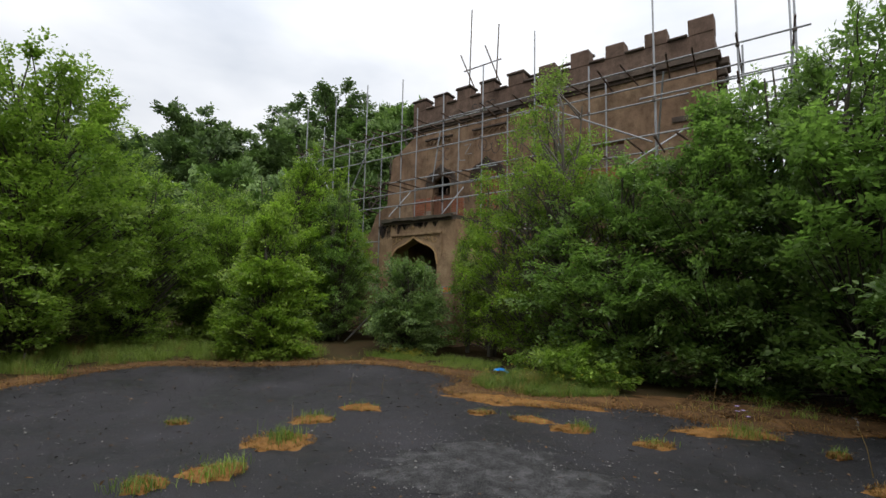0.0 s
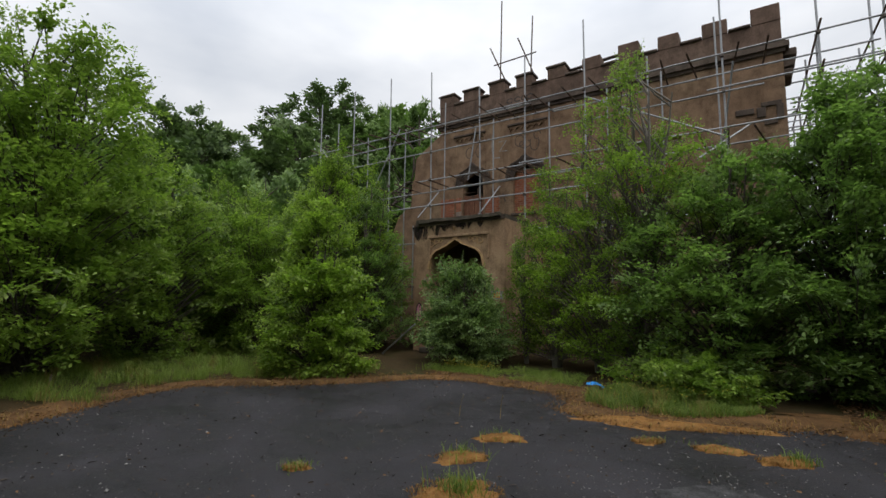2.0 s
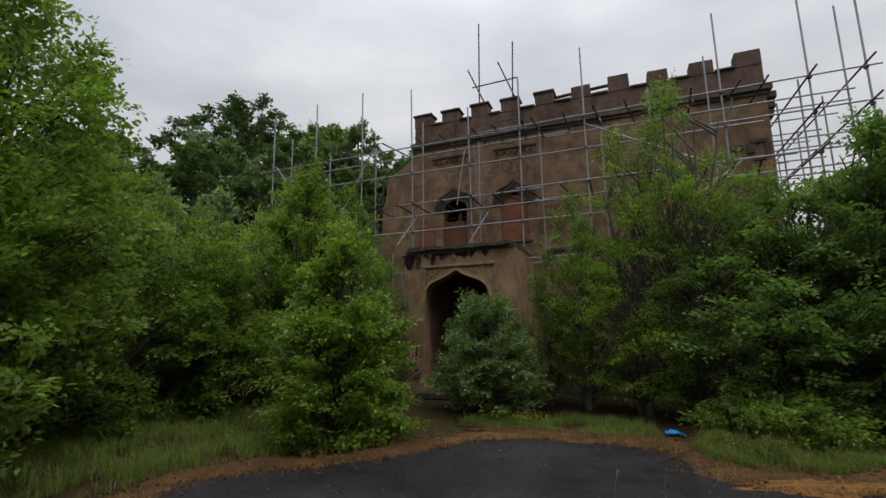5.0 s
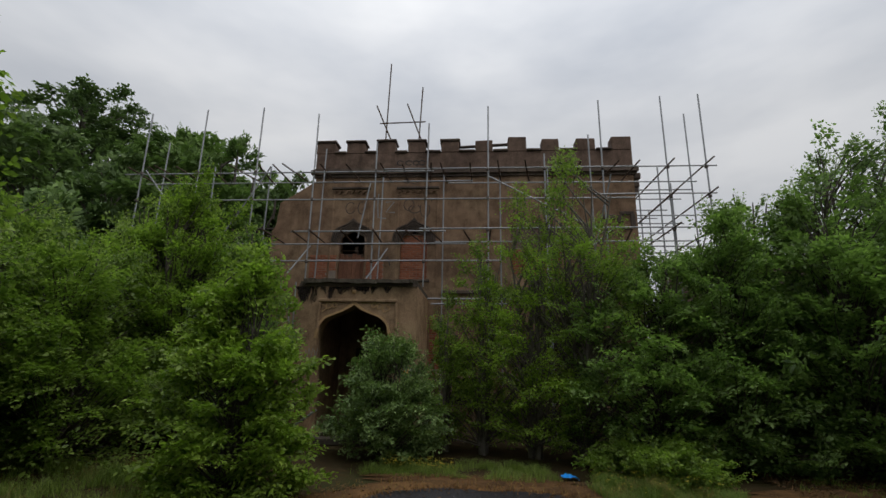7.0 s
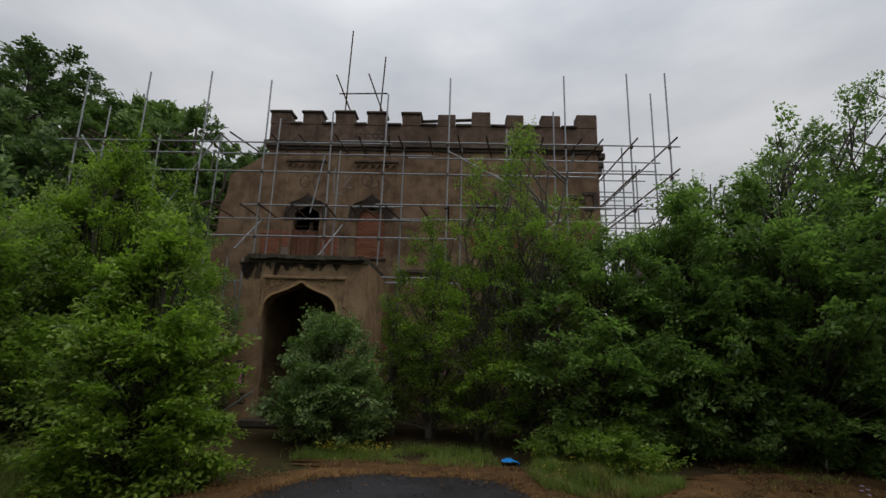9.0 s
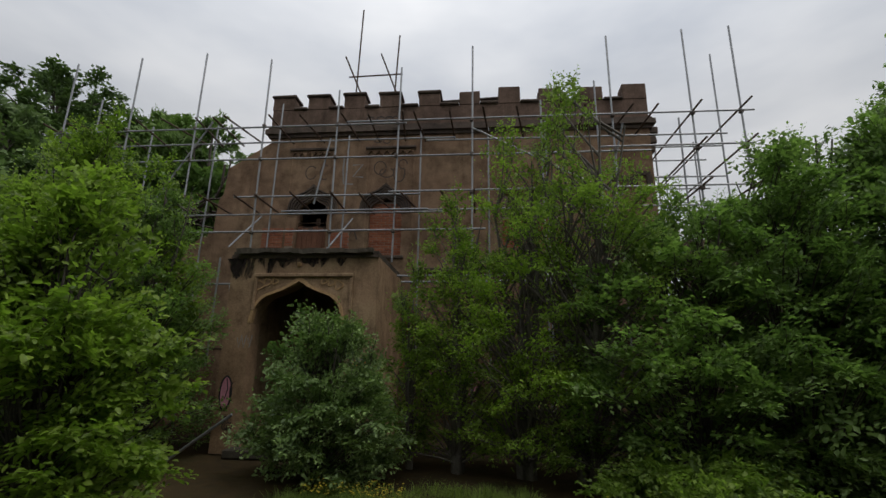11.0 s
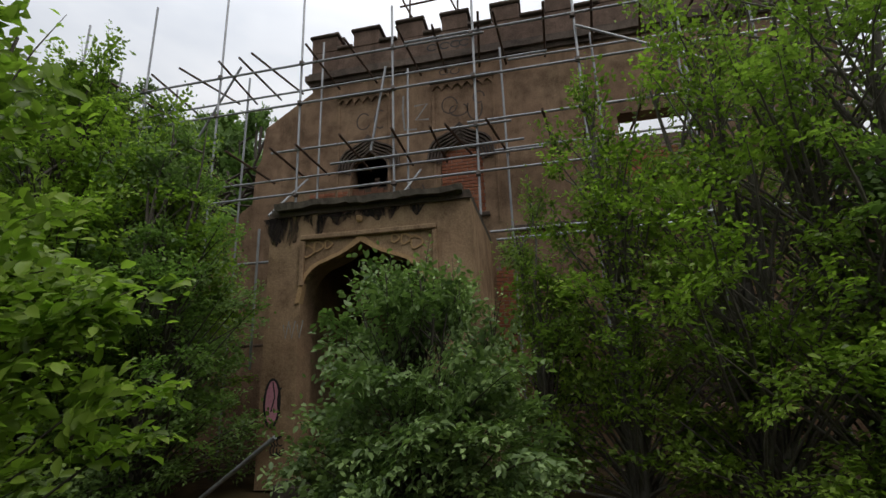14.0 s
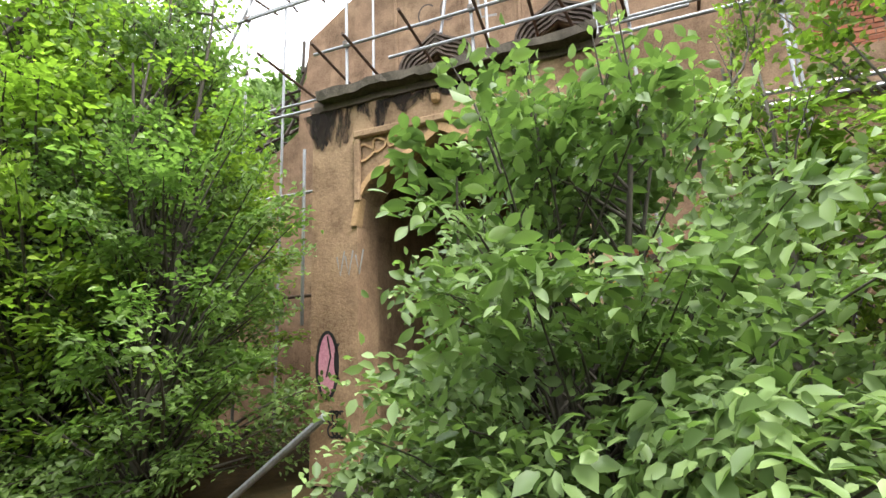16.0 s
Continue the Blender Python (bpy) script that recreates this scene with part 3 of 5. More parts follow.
# label mouldings with cusped fringes, and ogee hoods over the windows
for x0, x1 in ((-11.62, -10.28), (-9.38, -7.93)):
    lab = part("label_mould", roughen(box_bm(x0, x1, FRONT - 0.09, FRONT - 0.002, 7.66, 7.74, bevel=0.015), 0.008, 9), M_TRIM, house, "dark stone label moulding")
    bm = bmesh.new()
    n = 6
    w = (x1 - x0 - 0.1) / n
    for i in range(n):
        xc = x0 + 0.05 + w * (i + 0.5)
        vs = [bm.verts.new((xc - w / 2, FRONT - 0.045, 7.655))]
        for k in range(9):
            u = -1 + 2 * k / 8
            vs.append(bm.verts.new((xc + u * w / 2, FRONT - 0.045, 7.60 - 0.13 * abs(u) ** 1.6)))
        vs.append(bm.verts.new((xc + w / 2, FRONT - 0.045, 7.655)))
        f = bm.faces.new(vs)
        r = bmesh.ops.extrude_face_region(bm, geom=[f])
        for v in r["geom"]:
            if isinstance(v, bmesh.types.BMVert):
                v.co.y = FRONT - 0.002
    bmesh.ops.recalc_face_normals(bm, faces=bm.faces[:])
    part("cusped_fringe", bm, M_RENDER, lab)
    for xe in (x0 + 0.06, x1 - 0.06):
        part("jamb_strip", roughen(box_bm(xe - 0.035, xe + 0.035, FRONT - 0.03, FRONT - 0.002, 4.3, 7.5, bevel=0.01), 0.006, 8), M_RENDER, house)
for x0, x1, z0, z1 in WIN[:2]:
    xc, half = (x0 + x1) / 2, (x1 - x0) / 2
    for k in range(5):
        part("hood_mould", roughen(ogee_strip(xc, half - 0.02 + 0.062 * k, 5.72 + 0.025 * k, 0.5 + 0.05 * k, 0.042, FRONT - 0.03 - 0.018 * k, FRONT - 0.003, flare=1.2), 0.006, 9), M_TRIM, house, "carved ogee hood mould")
    part("spandrel", arch_bm(xc, half - 0.02, 5.73, 0.49, x0 + 0.003, x1 - 0.003, 5.71, z1 - 0.003, FRONT + 0.06, FRONT + 0.16), M_RENDER, house)
    part("window_sill", roughen(box_bm(x0 - 0.08, x1 + 0.08, FRONT - 0.07, FRONT + 0.2, 4.46, 4.547, bevel=0.015), 0.008, 8), M_TRIM, house)
for k in range(3):
    part("window_bar", rod_bm((-11.25, FRONT + 0.2, 4.95 + 0.3 * k), (-10.35, FRONT + 0.2, 4.95 + 0.3 * k), 0.012), M_RUST, house)

panel = part("window_panel", roughen(box_bm(-11.246, -10.354, FRONT + 0.14, FRONT + 0.18, 4.552, 5.42), 0.004, 5), M_PLANK, house, "weathered brown boarding in the lower half of a window")
for k in range(6):
    part("plank", roughen(box_bm(-11.24 + 0.147 * k, -11.10 + 0.147 * k, FRONT + 0.10, FRONT + 0.137, 4.56, 5.42 - 0.05 * (k % 3), bevel=0.006), 0.004, 7), M_BRICKWOOD, panel)
for k in range(3):
    part("board", roughen(box_bm(-10.78 + 0.14 * k, -10.66 + 0.14 * k, FRONT + 0.26, FRONT + 0.29, 4.56, 5.7 - 0.25 * (k % 2), bevel=0.006), 0.008, 5), M_PLANK, house, "broken board in a window opening")

# brick infills and bared brickwork
for (x0, x1, z0, z1), zt, sd in ((WIN[1], 6.1, 1), (WIN[2], 5.62, 2)):
    bed = part("brick_infill", box_bm(x0 + 0.003, x1 - 0.003, FRONT + 0.10, FRONT + 0.22, z0 + 0.002, zt), M_MORTAR, house, "red brick blocking of a window")
    bricks(bed, x0 + 0.01, x1 - 0.01, z0 + 0.005, zt, FRONT + 0.10, sd)
bed = part("brick_patch", box_bm(-12.2, -11.3, FRONT - 0.008, FRONT - 0.002, 4.3, 5.35), M_MORTAR, house, "bared red brickwork where render has fallen")
bricks(bed, -12.2, -11.3, 4.3, 5.35, FRONT - 0.008, 3, 0.35)
bed = part("brick_patch", box_bm(-10.3, -9.72, FRONT - 0.008, FRONT - 0.002, 4.3, 5.2), M_MORTAR, house, "bared red brickwork where render has fallen")
bricks(bed, -10.3, -9.72, 4.3, 5.2, FRONT - 0.008, 5, 0.5)
bed = part("brick_patch", box_bm(-8.15, -7.75, FRONT - 0.008, FRONT - 0.002, 1.6, 3.4), M_MORTAR, house, "bared red brickwork beside the porch")
bricks(bed, -8.15, -7.75, 1.6, 3.4, FRONT - 0.008, 6, 0.2)
# dark stone blocks left at the corner
for x0, x1, z0, z1 in ((-2.62, -2.2, 6.55, 6.72), (-2.05, -1.6, 6.7, 6.82), (-1.72, -1.56, 6.3, 6.72), (-2.15, -1.95, 6.42, 6.7), (-2.0, -1.7, 6.2, 6.3)):
    part("stone_block", roughen(box_bm(x0, x1, FRONT - 0.05, FRONT - 0.002, z0, z1, bevel=0.015), 0.01, 8), M_TRIM, house)
part("string_course", roughen(box_bm(-7.8, -1.4, FRONT - 0.1, FRONT - 0.002, 5.0 - 0.92, 5.0 - 0.8, bevel=0.02), 0.01, 6), M_TRIM, house, "weathered stone string course")
for z in (8.05, 7.75, 7.5):
    part("corbel", roughen(box_bm(-1.498, -1.3 + (z - 7.5) * 0.2, FRONT + 0.2, FRONT + 0.9, z, z + 0.22, bevel=0.03), 0.02, 5), M_TRIM, house)

rb = random.Random(9)
for x0, x1, z0, z1 in LOW[1:]:
    hoard = part("boarding", box_bm(x0 + 0.004, x1 - 0.004, FRONT + 0.16, FRONT + 0.19, z0 + 0.004, z1 - 0.004), M_TIMBER, house, "dark boarding over a lower window")
    zz = z0 + 0.02
    while zz < z1 - 0.16:
        part("plank", roughen(box_bm(x0 + 0.01 + rb.uniform(0, 0.03), x1 - 0.01, FRONT + 0.12, FRONT + 0.155, zz, zz + 0.14, bevel=0.006), 0.004, 7), M_PLANK, hoard)
        zz += 0.165

for x0, x1, z in ((-7.9, -5.3, 2.2), (-5.2, -1.9, 2.16), (-7.6, -4.9, 0.72)):
    part("timber_rail", roughen(box_bm(x0, x1, FRONT - 0.16, FRONT - 0.11, z, z + 0.11, bevel=0.008), 0.008, 3), M_TIMBER, house, "dark weathered timber rail")

# porch
PX0, PX1, PY = -11.36, -8.22, 10.22
porch = part("porch", arch_bm(-9.86, 0.95, 2.5, 0.86, PX0, PX1, 0, 3.88, PY, PY + 0.42), M_PORCH, house, "projecting rendered porch with an ogee arched entrance")
part("side_wall", box_bm(PX0, PX0 + 0.4, PY + 0.422, FRONT - 0.002, 0, 3.88), M_PORCH, porch)
part("side_wall", box_bm(PX1 - 0.4, PX1, PY + 0.422, FRONT - 0.002, 0, 3.88), M_PORCH, porch)
part("roof_slab", box_bm(PX0 + 0.002, PX1 - 0.002, PY + 0.01, FRONT - 0.002, 3.882, 4.0), M_SLAB, porch, "flat porch roof slab")
for z0, z1, out, name, mat, rough, lab in ((3.93, 4.03, 0.15, "cornice", M_SLAB, 0.03, "broken dark cornice slab"), (3.85, 3.927, 0.035, "cornice_bed_mould", M_TRIM, 0.015, "")):
    bm = bmesh.new()
    n = 40
    xa, xb = (-11.24, -8.3) if name == "cornice" else (PX0 - 0.02, PX1 + 0.02)
    for i in range(n):
        a, b = xa + (xb - xa) * i / n, xa + (xb - xa) * (i + 1) / n
        add_box(bm, a, b, PY - out, PY - 0.002, z0, z1)
    bmesh.ops.remove_doubles(bm, verts=bm.verts[:], dist=0.0005)
    part(name, roughen(roughen(bm, rough, 2.6), rough * 0.8, 11), mat, porch, lab)
part("arch_moulding", roughen(ogee_strip(-9.86, 0.95, 2.5, 0.86, 0.06, PY - 0.03, PY + 0.09, flare=1.0), 0.008, 7), M_OCHRE, porch, "ochre stone arch moulding")
part("label_mould", roughen(box_bm(-10.82, -8.72, PY - 0.07, PY - 0.002, 3.44, 3.52, bevel=0.015), 0.01, 6), M_PORCH, porch)
for xe in (-10.82, -8.78):
    part("label_drop", roughen(box_bm(xe, xe + 0.07, PY - 0.055, PY - 0.002, 2.75, 3.437, bevel=0.012), 0.008, 6), M_PORCH, porch)
# pierced tracery in the spandrels
for side in (-1, 1):
    for k, (dx, dz, rr) in enumerate(((0.52, 3.36, 0.045), (0.68, 3.34, 0.06), (0.84, 3.28, 0.075))):
        bm = bmesh.new()
        prev = None
        cx = -9.86 + side * dx
        for i in range(17):
            a = i * 2 * math.pi / 16
            ca, sa = math.cos(a), math.sin(a)
            lobe = 1 + 0.18 * math.cos(3 * a)
            ring = [bm.verts.new(p) for p in ((cx + ca * rr * lobe, PY - 0.02, dz + sa * rr * lobe), (cx + ca * (rr * lobe + 0.025), PY - 0.02, dz + sa * (rr * lobe + 0.025)),
                                              (cx + ca * (rr * lobe + 0.025), PY - 0.002, dz + sa * (rr * lobe + 0.025)), (cx + ca * rr * lobe, PY - 0.002, dz + sa * rr * lobe))]
            if prev:
                for q in range(4):
                    bm.faces.new((prev[q], prev[(q + 1) % 4], ring[(q + 1) % 4], ring[q]))
            prev = ring
        bmesh.ops.recalc_face_normals(bm, faces=bm.faces[:])
        part("tracery", bm, M_OCHRE, porch, "carved stone tracery loop")
part("boss", roughen(box_bm(-9.93, -9.84, PY - 0.06, PY - 0.002, 3.66, 3.76, bevel=0.02), 0.012, 12), M_OCHRE, porch)
part("door_step", roughen(box_bm(-10.9, -8.8, PY - 0.35, PY - 0.003, -0.02, 0.14, bevel=0.02), 0.01, 4), M_SLAB, porch)

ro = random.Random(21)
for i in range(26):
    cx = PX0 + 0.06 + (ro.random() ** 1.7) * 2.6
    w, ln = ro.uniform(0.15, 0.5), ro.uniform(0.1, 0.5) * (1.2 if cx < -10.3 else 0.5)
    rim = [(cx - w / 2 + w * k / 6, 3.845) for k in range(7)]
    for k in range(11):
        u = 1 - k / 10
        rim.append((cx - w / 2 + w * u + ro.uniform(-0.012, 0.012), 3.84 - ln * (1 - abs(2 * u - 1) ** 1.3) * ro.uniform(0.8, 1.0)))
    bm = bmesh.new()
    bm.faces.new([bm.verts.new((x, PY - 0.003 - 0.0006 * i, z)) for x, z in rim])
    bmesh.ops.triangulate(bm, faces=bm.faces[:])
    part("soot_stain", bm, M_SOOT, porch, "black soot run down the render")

tagged(new("wall_east", part("east_wall_mesh", roughen(wall_bm(1.2, 10.0, 0, 6.3, 18.0, 18.4), 0.02, 2), M_BACKWALL, house).data), "low ruined rubble wall beyond the trees", "wall", kind="structure")
bpy.data.objects.remove(bpy.data.objects["east_wall_mesh"])

# broken west wing with a raking top
bm = bmesh.new()
rake = [(-12.252, 7.98), (-12.7, 7.68), (-13.1, 7.42), (-13.45, 7.2), (-13.5, 6.4), (-13.62, 6.2), (-13.66, 5.3), (-14.3, 4.9), (-14.6, 4.2), (-15.6, 3.9), (-17.0, 3.6), (-19.0, 3.2)]
for (xa, za), (xb, zb) in zip(rake, rake[1:]):
    v = [bm.verts.new(p) for p in ((xb, FRONT + 0.02, 0), (xa, FRONT + 0.02, 0), (xa, FRONT + 0.02, za), (xb, FRONT + 0.02, zb), (xb, BACK, 0), (xa, BACK, 0), (xa, BACK, za), (xb, BACK, zb))]
    for q in ((0, 1, 2, 3), (5, 4, 7, 6), (3, 2, 6, 7)):
        bm.faces.new([v[k] for k in q])
bmesh.ops.remove_doubles(bm, verts=bm.verts[:], dist=0.0005)
bmesh.ops.recalc_face_normals(bm, faces=bm.faces[:])
part("wing_wall", roughen(bm, 0.01, 2), M_RENDER, house, "broken raking wall of the collapsed west wing")
rt = random.Random(8)
for i in range(40):
    x = -13.0 - rt.random() * 3.0
    z = 7.35 + (x + 13.0) * 0.55
    a = Vector((x, 13.1 + rt.random() * 1.2, z - 0.3))
    b = a + Vector((rt.uniform(-0.5, 1.2), rt.uniform(-0.4, 0.8), rt.uniform(-0.4, 0.9)))
    part("roof_timber", roughen(rod_bm(a, b, 0.035, 4), 0.01, 4), M_TIMBER, house, "charred broken roof timber")
for i in range(10):
    a = Vector((-8.3 + 0.28 * i, 13.6 + rt.random() * 0.4, 8.9))
    b = a + Vector((rt.uniform(0.2, 1.0), rt.uniform(0, 0.4), rt.uniform(0.3, 0.75)))
    part("roof_timber", roughen(rod_bm(a, b, 0.03, 4), 0.008, 4), M_TIMBER, house, "charred broken roof timber")
part("roof_timber", rod_bm((-7.5, 13.5, 9.45), (-5.0, 13.6, 9.62), 0.06, 4), M_TIMBER, house)
part("roof_timber", rod_bm((-8.0, 13.5, 9.25), (-5.3, 13.6, 9.3), 0.05, 4), M_TIMBER, house)

# spray paint on the walls
def stroke(points, mat, y, width=0.03, parent=None):
    """A sprayed line: a thin raised ribbon on a wall facing south."""
    P = np.array(points, dtype=float)
    T = np.gradient(P, axis=0)
    T /= np.linalg.norm(T, axis=1, keepdims=True) + 1e-9
    Nn = np.stack([-T[:, 1], T[:, 0]], axis=1) * width / 2
    V, F = [], []
    for p, n in zip(P, Nn):
        V += [(p[0] + n[0], y - 0.004, p[1] + n[1]), (p[0] - n[0], y - 0.004, p[1] - n[1])]
    for i in range(len(P) - 1):
        F.append((2 * i, 2 * i + 1, 2 * i + 3, 2 * i + 2))
    return mesh_part("graffiti_stroke", mesh_from("graffiti_stroke", np.array(V), F, mat), parent)


def oval(cx, cz, rx, rz, a0=0, a1=360, n=22):
    return [(cx + rx * math.cos(radians(a0 + (a1 - a0) * i / n)), cz + rz * math.sin(radians(a0 + (a1 - a0) * i / n))) for i in range(n + 1)]


for cx, cz, rx, rz, a0, a1 in ((-10.95, 7.0, 0.16, 0.2, 40, 330), (-10.55, 7.0, 0.14, 0.22, 60, 300), (-8.95, 7.1, 0.17, 0.2, 0, 350), (-8.75, 6.95, 0.2, 0.14, 120, 420),
                               (-8.4, 6.95, 0.16, 0.28, 150, 380), (-8.3, 7.2, 0.12, 0.14, 0, 300), (-9.05, 7.95, 0.1, 0.07, 0, 350), (-8.8, 7.93, 0.1, 0.07, 90, 400)):
    stroke(oval(cx, cz, rx, rz, a0, a1), M_PAINT_DARK, FRONT, 0.03, house)
for cx in (-9.3, -9.0, -8.75, -8.55):
    stroke(oval(cx, 8.62, 0.11, 0.08, 20, 320), M_PAINT_BLACK, FRONT - 0.022, 0.03, house)
stroke([(-10.0, 7.5), (-10.02, 7.1), (-9.98, 6.65), (-9.7, 6.62)], M_PAINT_WHITE, FRONT, 0.05, house)
stroke([(-9.75, 7.2), (-9.45, 7.22), (-9.72, 6.85), (-9.42, 6.83)], M_PAINT_WHITE, FRONT, 0.045, house)
stroke([(-9.9, 5.3), (-9.75, 5.1), (-9.6, 5.3), (-9.5, 5.0)], M_PAINT_DARK, FRONT - 0.002, 0.05, house)
disc = oval(-11.16, 1.12, 0.11, 0.3)
bm = bmesh.new()
bm.faces.new([bm.verts.new((x, PY - 0.003, z)) for x, z in disc[:-1]])
part("graffiti_fill", bm, M_PAINT_PINK, porch, "pink sprayed oval")
for pts, w in ((oval(-11.16, 1.12, 0.12, 0.32), 0.035), (oval(-11.02, 1.15, 0.05, 0.17, 90, 270), 0.025), ([(-11.16, 1.4), (-11.12, 1.2), (-11.17, 1.0)], 0.02)):
    o = stroke(pts, M_PAINT_BLACK, PY - 0.002, w, porch)
for i in range(6):
    stroke(oval(-11.1 + 0.05 * (i % 3), 0.62 - 0.12 * (i // 3), 0.05, 0.06, 30 * i, 250 + 30 * i), M_PAINT_BLACK, PY, 0.02, porch)
for x in (-11.05, -10.95, -10.83):
    stroke([(x, 2.2), (x + 0.04, 2.0), (x + 0.09, 2.25)], M_PAINT_WHITE, PY, 0.02, porch)
for i in range(4):
    stroke([(-8.62 + 0.07 * i, 1.62), (-8.60 + 0.07 * i, 1.78)], M_PAINT_ORANGE, PY - 0.002, 0.045, porch)
stroke([(-8.7, 1.7), (-8.28, 1.7)], M_PAINT_WHITE, PY, 0.22, porch)
for x in (-7.3, -7.0, -6.4):
    stroke(oval(x, 1.3, 0.16, 0.3, 0, 340), M_PAINT_PINK, FRONT, 0.08, house)


# ---- scaffold ----
scaffold = thing("scaffold", -6.8, 11.7, 0, "tube-and-coupler scaffold of galvanised tubes with rusty transoms", "scaffold")
YF, YI = 11.72, 12.62


def coupler(x, y, z):
    part("coupler", box_bm(x - 0.045, x + 0.045, y - 0.05, y + 0.045, z - 0.045, z + 0.045, bevel=0.015), M_COUPLER, scaffold)


rs = random.Random(3)
FRONT_STD = [(-17.65, 0, 10.0), (-15.72, 0, 10.1), (-13.77, 0, 10.12), (-11.83, 4.1, 9.88), (-9.83, 4.1, 8.8), (-8.25, 4.1, 9.43), (-6.34, 0, 10.0), (-4.6, 0, 8.3), (-2.84, 0, 10.15), (-0.92, 0, 10.24), (0.2, 0, 10.24)]
INNER_STD = [(-17.6, 0, 9.4), (-15.7, 0, 8.4), (-13.77, 0, 8.4), (-11.87, 4.1, 9.05), (-9.83, 4.1, 7.97), (-7.75, 0, 8.1), (-5.9, 0, 8.1), (-4.4, 0, 8.2), (-2.95, 0, 9.4), (-0.9, 0, 8.2), (0.15, 0, 10.1)]
for y, rows in ((YF, FRONT_STD), (YI, INNER_STD)):
    for x, z0, z1 in rows:
        part("standard", rod_bm((x, y, z0), (x + rs.uniform(-0.05, 0.05), y + rs.uniform(-0.04, 0.04), z1)), M_GALV, scaffold)
        if z0 == 0:
            part("base_plate", box_bm(x - 0.075, x + 0.075, y - 0.075, y + 0.075, -0.02, 0.008), M_COUPLER, scaffold)
for y, z, x0, x1 in ((YF, 7.76, -18.2, -8.0), (YF, 7.84, -9.6, 0.5), (YF, 6.84, -16.5, -2.0), (YF, 6.95, -3.2, 0.4), (YF, 5.80, -12.4, -7.6), (YF, 5.88, -8.4, 0.5), (YF, 5.40, -11.1, -7.4), (YF, 4.86, -15.5, -6.0), (YF, 3.75, -8.1, -2.0), (YF, 3.6, -8.0, -4.6),
                     (YI, 7.78, -18.1, -6.8), (YI, 7.72, -7.6, 0.3), (YI, 5.62, -15.4, -7.0), (YI, 5.7, -8.0, 0.2), (YF, 2.02, -7.95, -1.0), (YF, 3.55, -16, -11.6), (YF, 2.0, -16, -11.6)):
    off = -0.05
    part("ledger", rod_bm((x0, y + off, z), (x1, y + off, z + rs.uniform(-0.04, 0.04))), M_GALV if z > 2.5 else M_RUST, scaffold)
for z, zs in ((7.80, 0), (5.66, 0)):
    x = -17.9
    while x < -1.6:
        if not (z < 6 and x < -15.5):
            sk = rs.uniform(-0.12, 0.2)
            part("transom", rod_bm((x - sk, 11.25 + rs.uniform(-0.1, 0.1), z + 0.06), (x + sk * 0.6, 12.85, z + 0.06 + rs.uniform(-0.03, 0.05))), M_RUST, scaffold, "rusty brown cross tube")
        x += rs.uniform(0.45, 1.1)
for x, z0, z1 in FRONT_STD:
    for z in (7.8, 6.86, 5.84, 4.86):
        if z0 < z < z1 and x > -20:
            coupler(x, YF - 0.03, z)
for a, b in (((-15.6, YF - 0.05, 5.6), (-17.5, YF - 0.05, 7.9)), ((-14.9, YF, 5.2), (-13.3, YF, 8.0)), ((-12.4, YF, 4.5), (-12.1, YI, 5.6)), ((-10.05, YF, 4.2), (-9.55, YI, 5.5)), ((-6.3, YF - 0.06, 7.55), (-2.9, YF - 0.06, 5.7)),
             ((-3.5, YF, 5.2), (-2.3, YI, 6.2)), ((-10.0, YF, 7.4), (-10.3, YF, 5.6)), ((-2.6, YF, 7.6), (-3.0, YI, 5.4)), ((-12.4, 12.2, 1.9), (-11.9, 12.2, 3.4)), ((-12.1, 12.0, 1.6), (-12.4, 12.0, 3.6)), ((-12.0, 11.6, 1.6), (-12.05, 11.6, 4.2)), ((-12.5, 11.6, 1.6), (-12.5, 11.6, 4.2))):
    part("brace", rod_bm(a, b), M_GALV, scaffold)
# east return
for y in (14.2, 16.4, 18.6):
    for x in (-0.92, 0.2):
        part("standard", rod_bm((x, y, 0), (x, y, 8.3 - 0.1 * (y - 14))), M_GALV, scaffold)
for x, z in ((0.2, 7.9), (-0.92, 7.86), (0.2, 6.95), (-0.92, 6.9), (0.2, 5.85), (-0.92, 5.9)):
    part("ledger", rod_bm((x, 11.2, z), (x, 19.0, z)), M_RUST, scaffold)
for y in (13.3, 14.2, 15.4, 16.4, 17.6, 18.6):
    for z in (7.7, 6.8, 5.75):
        part("ledger", rod_bm((-1.4, y, z), (0.5, y, z)), M_GALV, scaffold)
# frame above the roof
roof_frame = thing("roof_scaffold", -9.4, 13.6, 8.42, "small tube frame standing above the ruined parapet", "scaffold")
for a, b in (((-10.05, 13.62, 8.1), (-9.95, 13.66, 13.1)), ((-8.85, 13.62, 8.1), (-8.7, 13.66, 12.05)), ((-10.25, 13.58, 10.52), (-8.55, 13.58, 10.56)), ((-10.4, 13.55, 11.25), (-9.75, 13.62, 9.7)), ((-9.25, 13.55, 11.3), (-8.6, 13.62, 9.6))):
    part("tube", rod_bm(a, b), M_RUST, roof_frame)


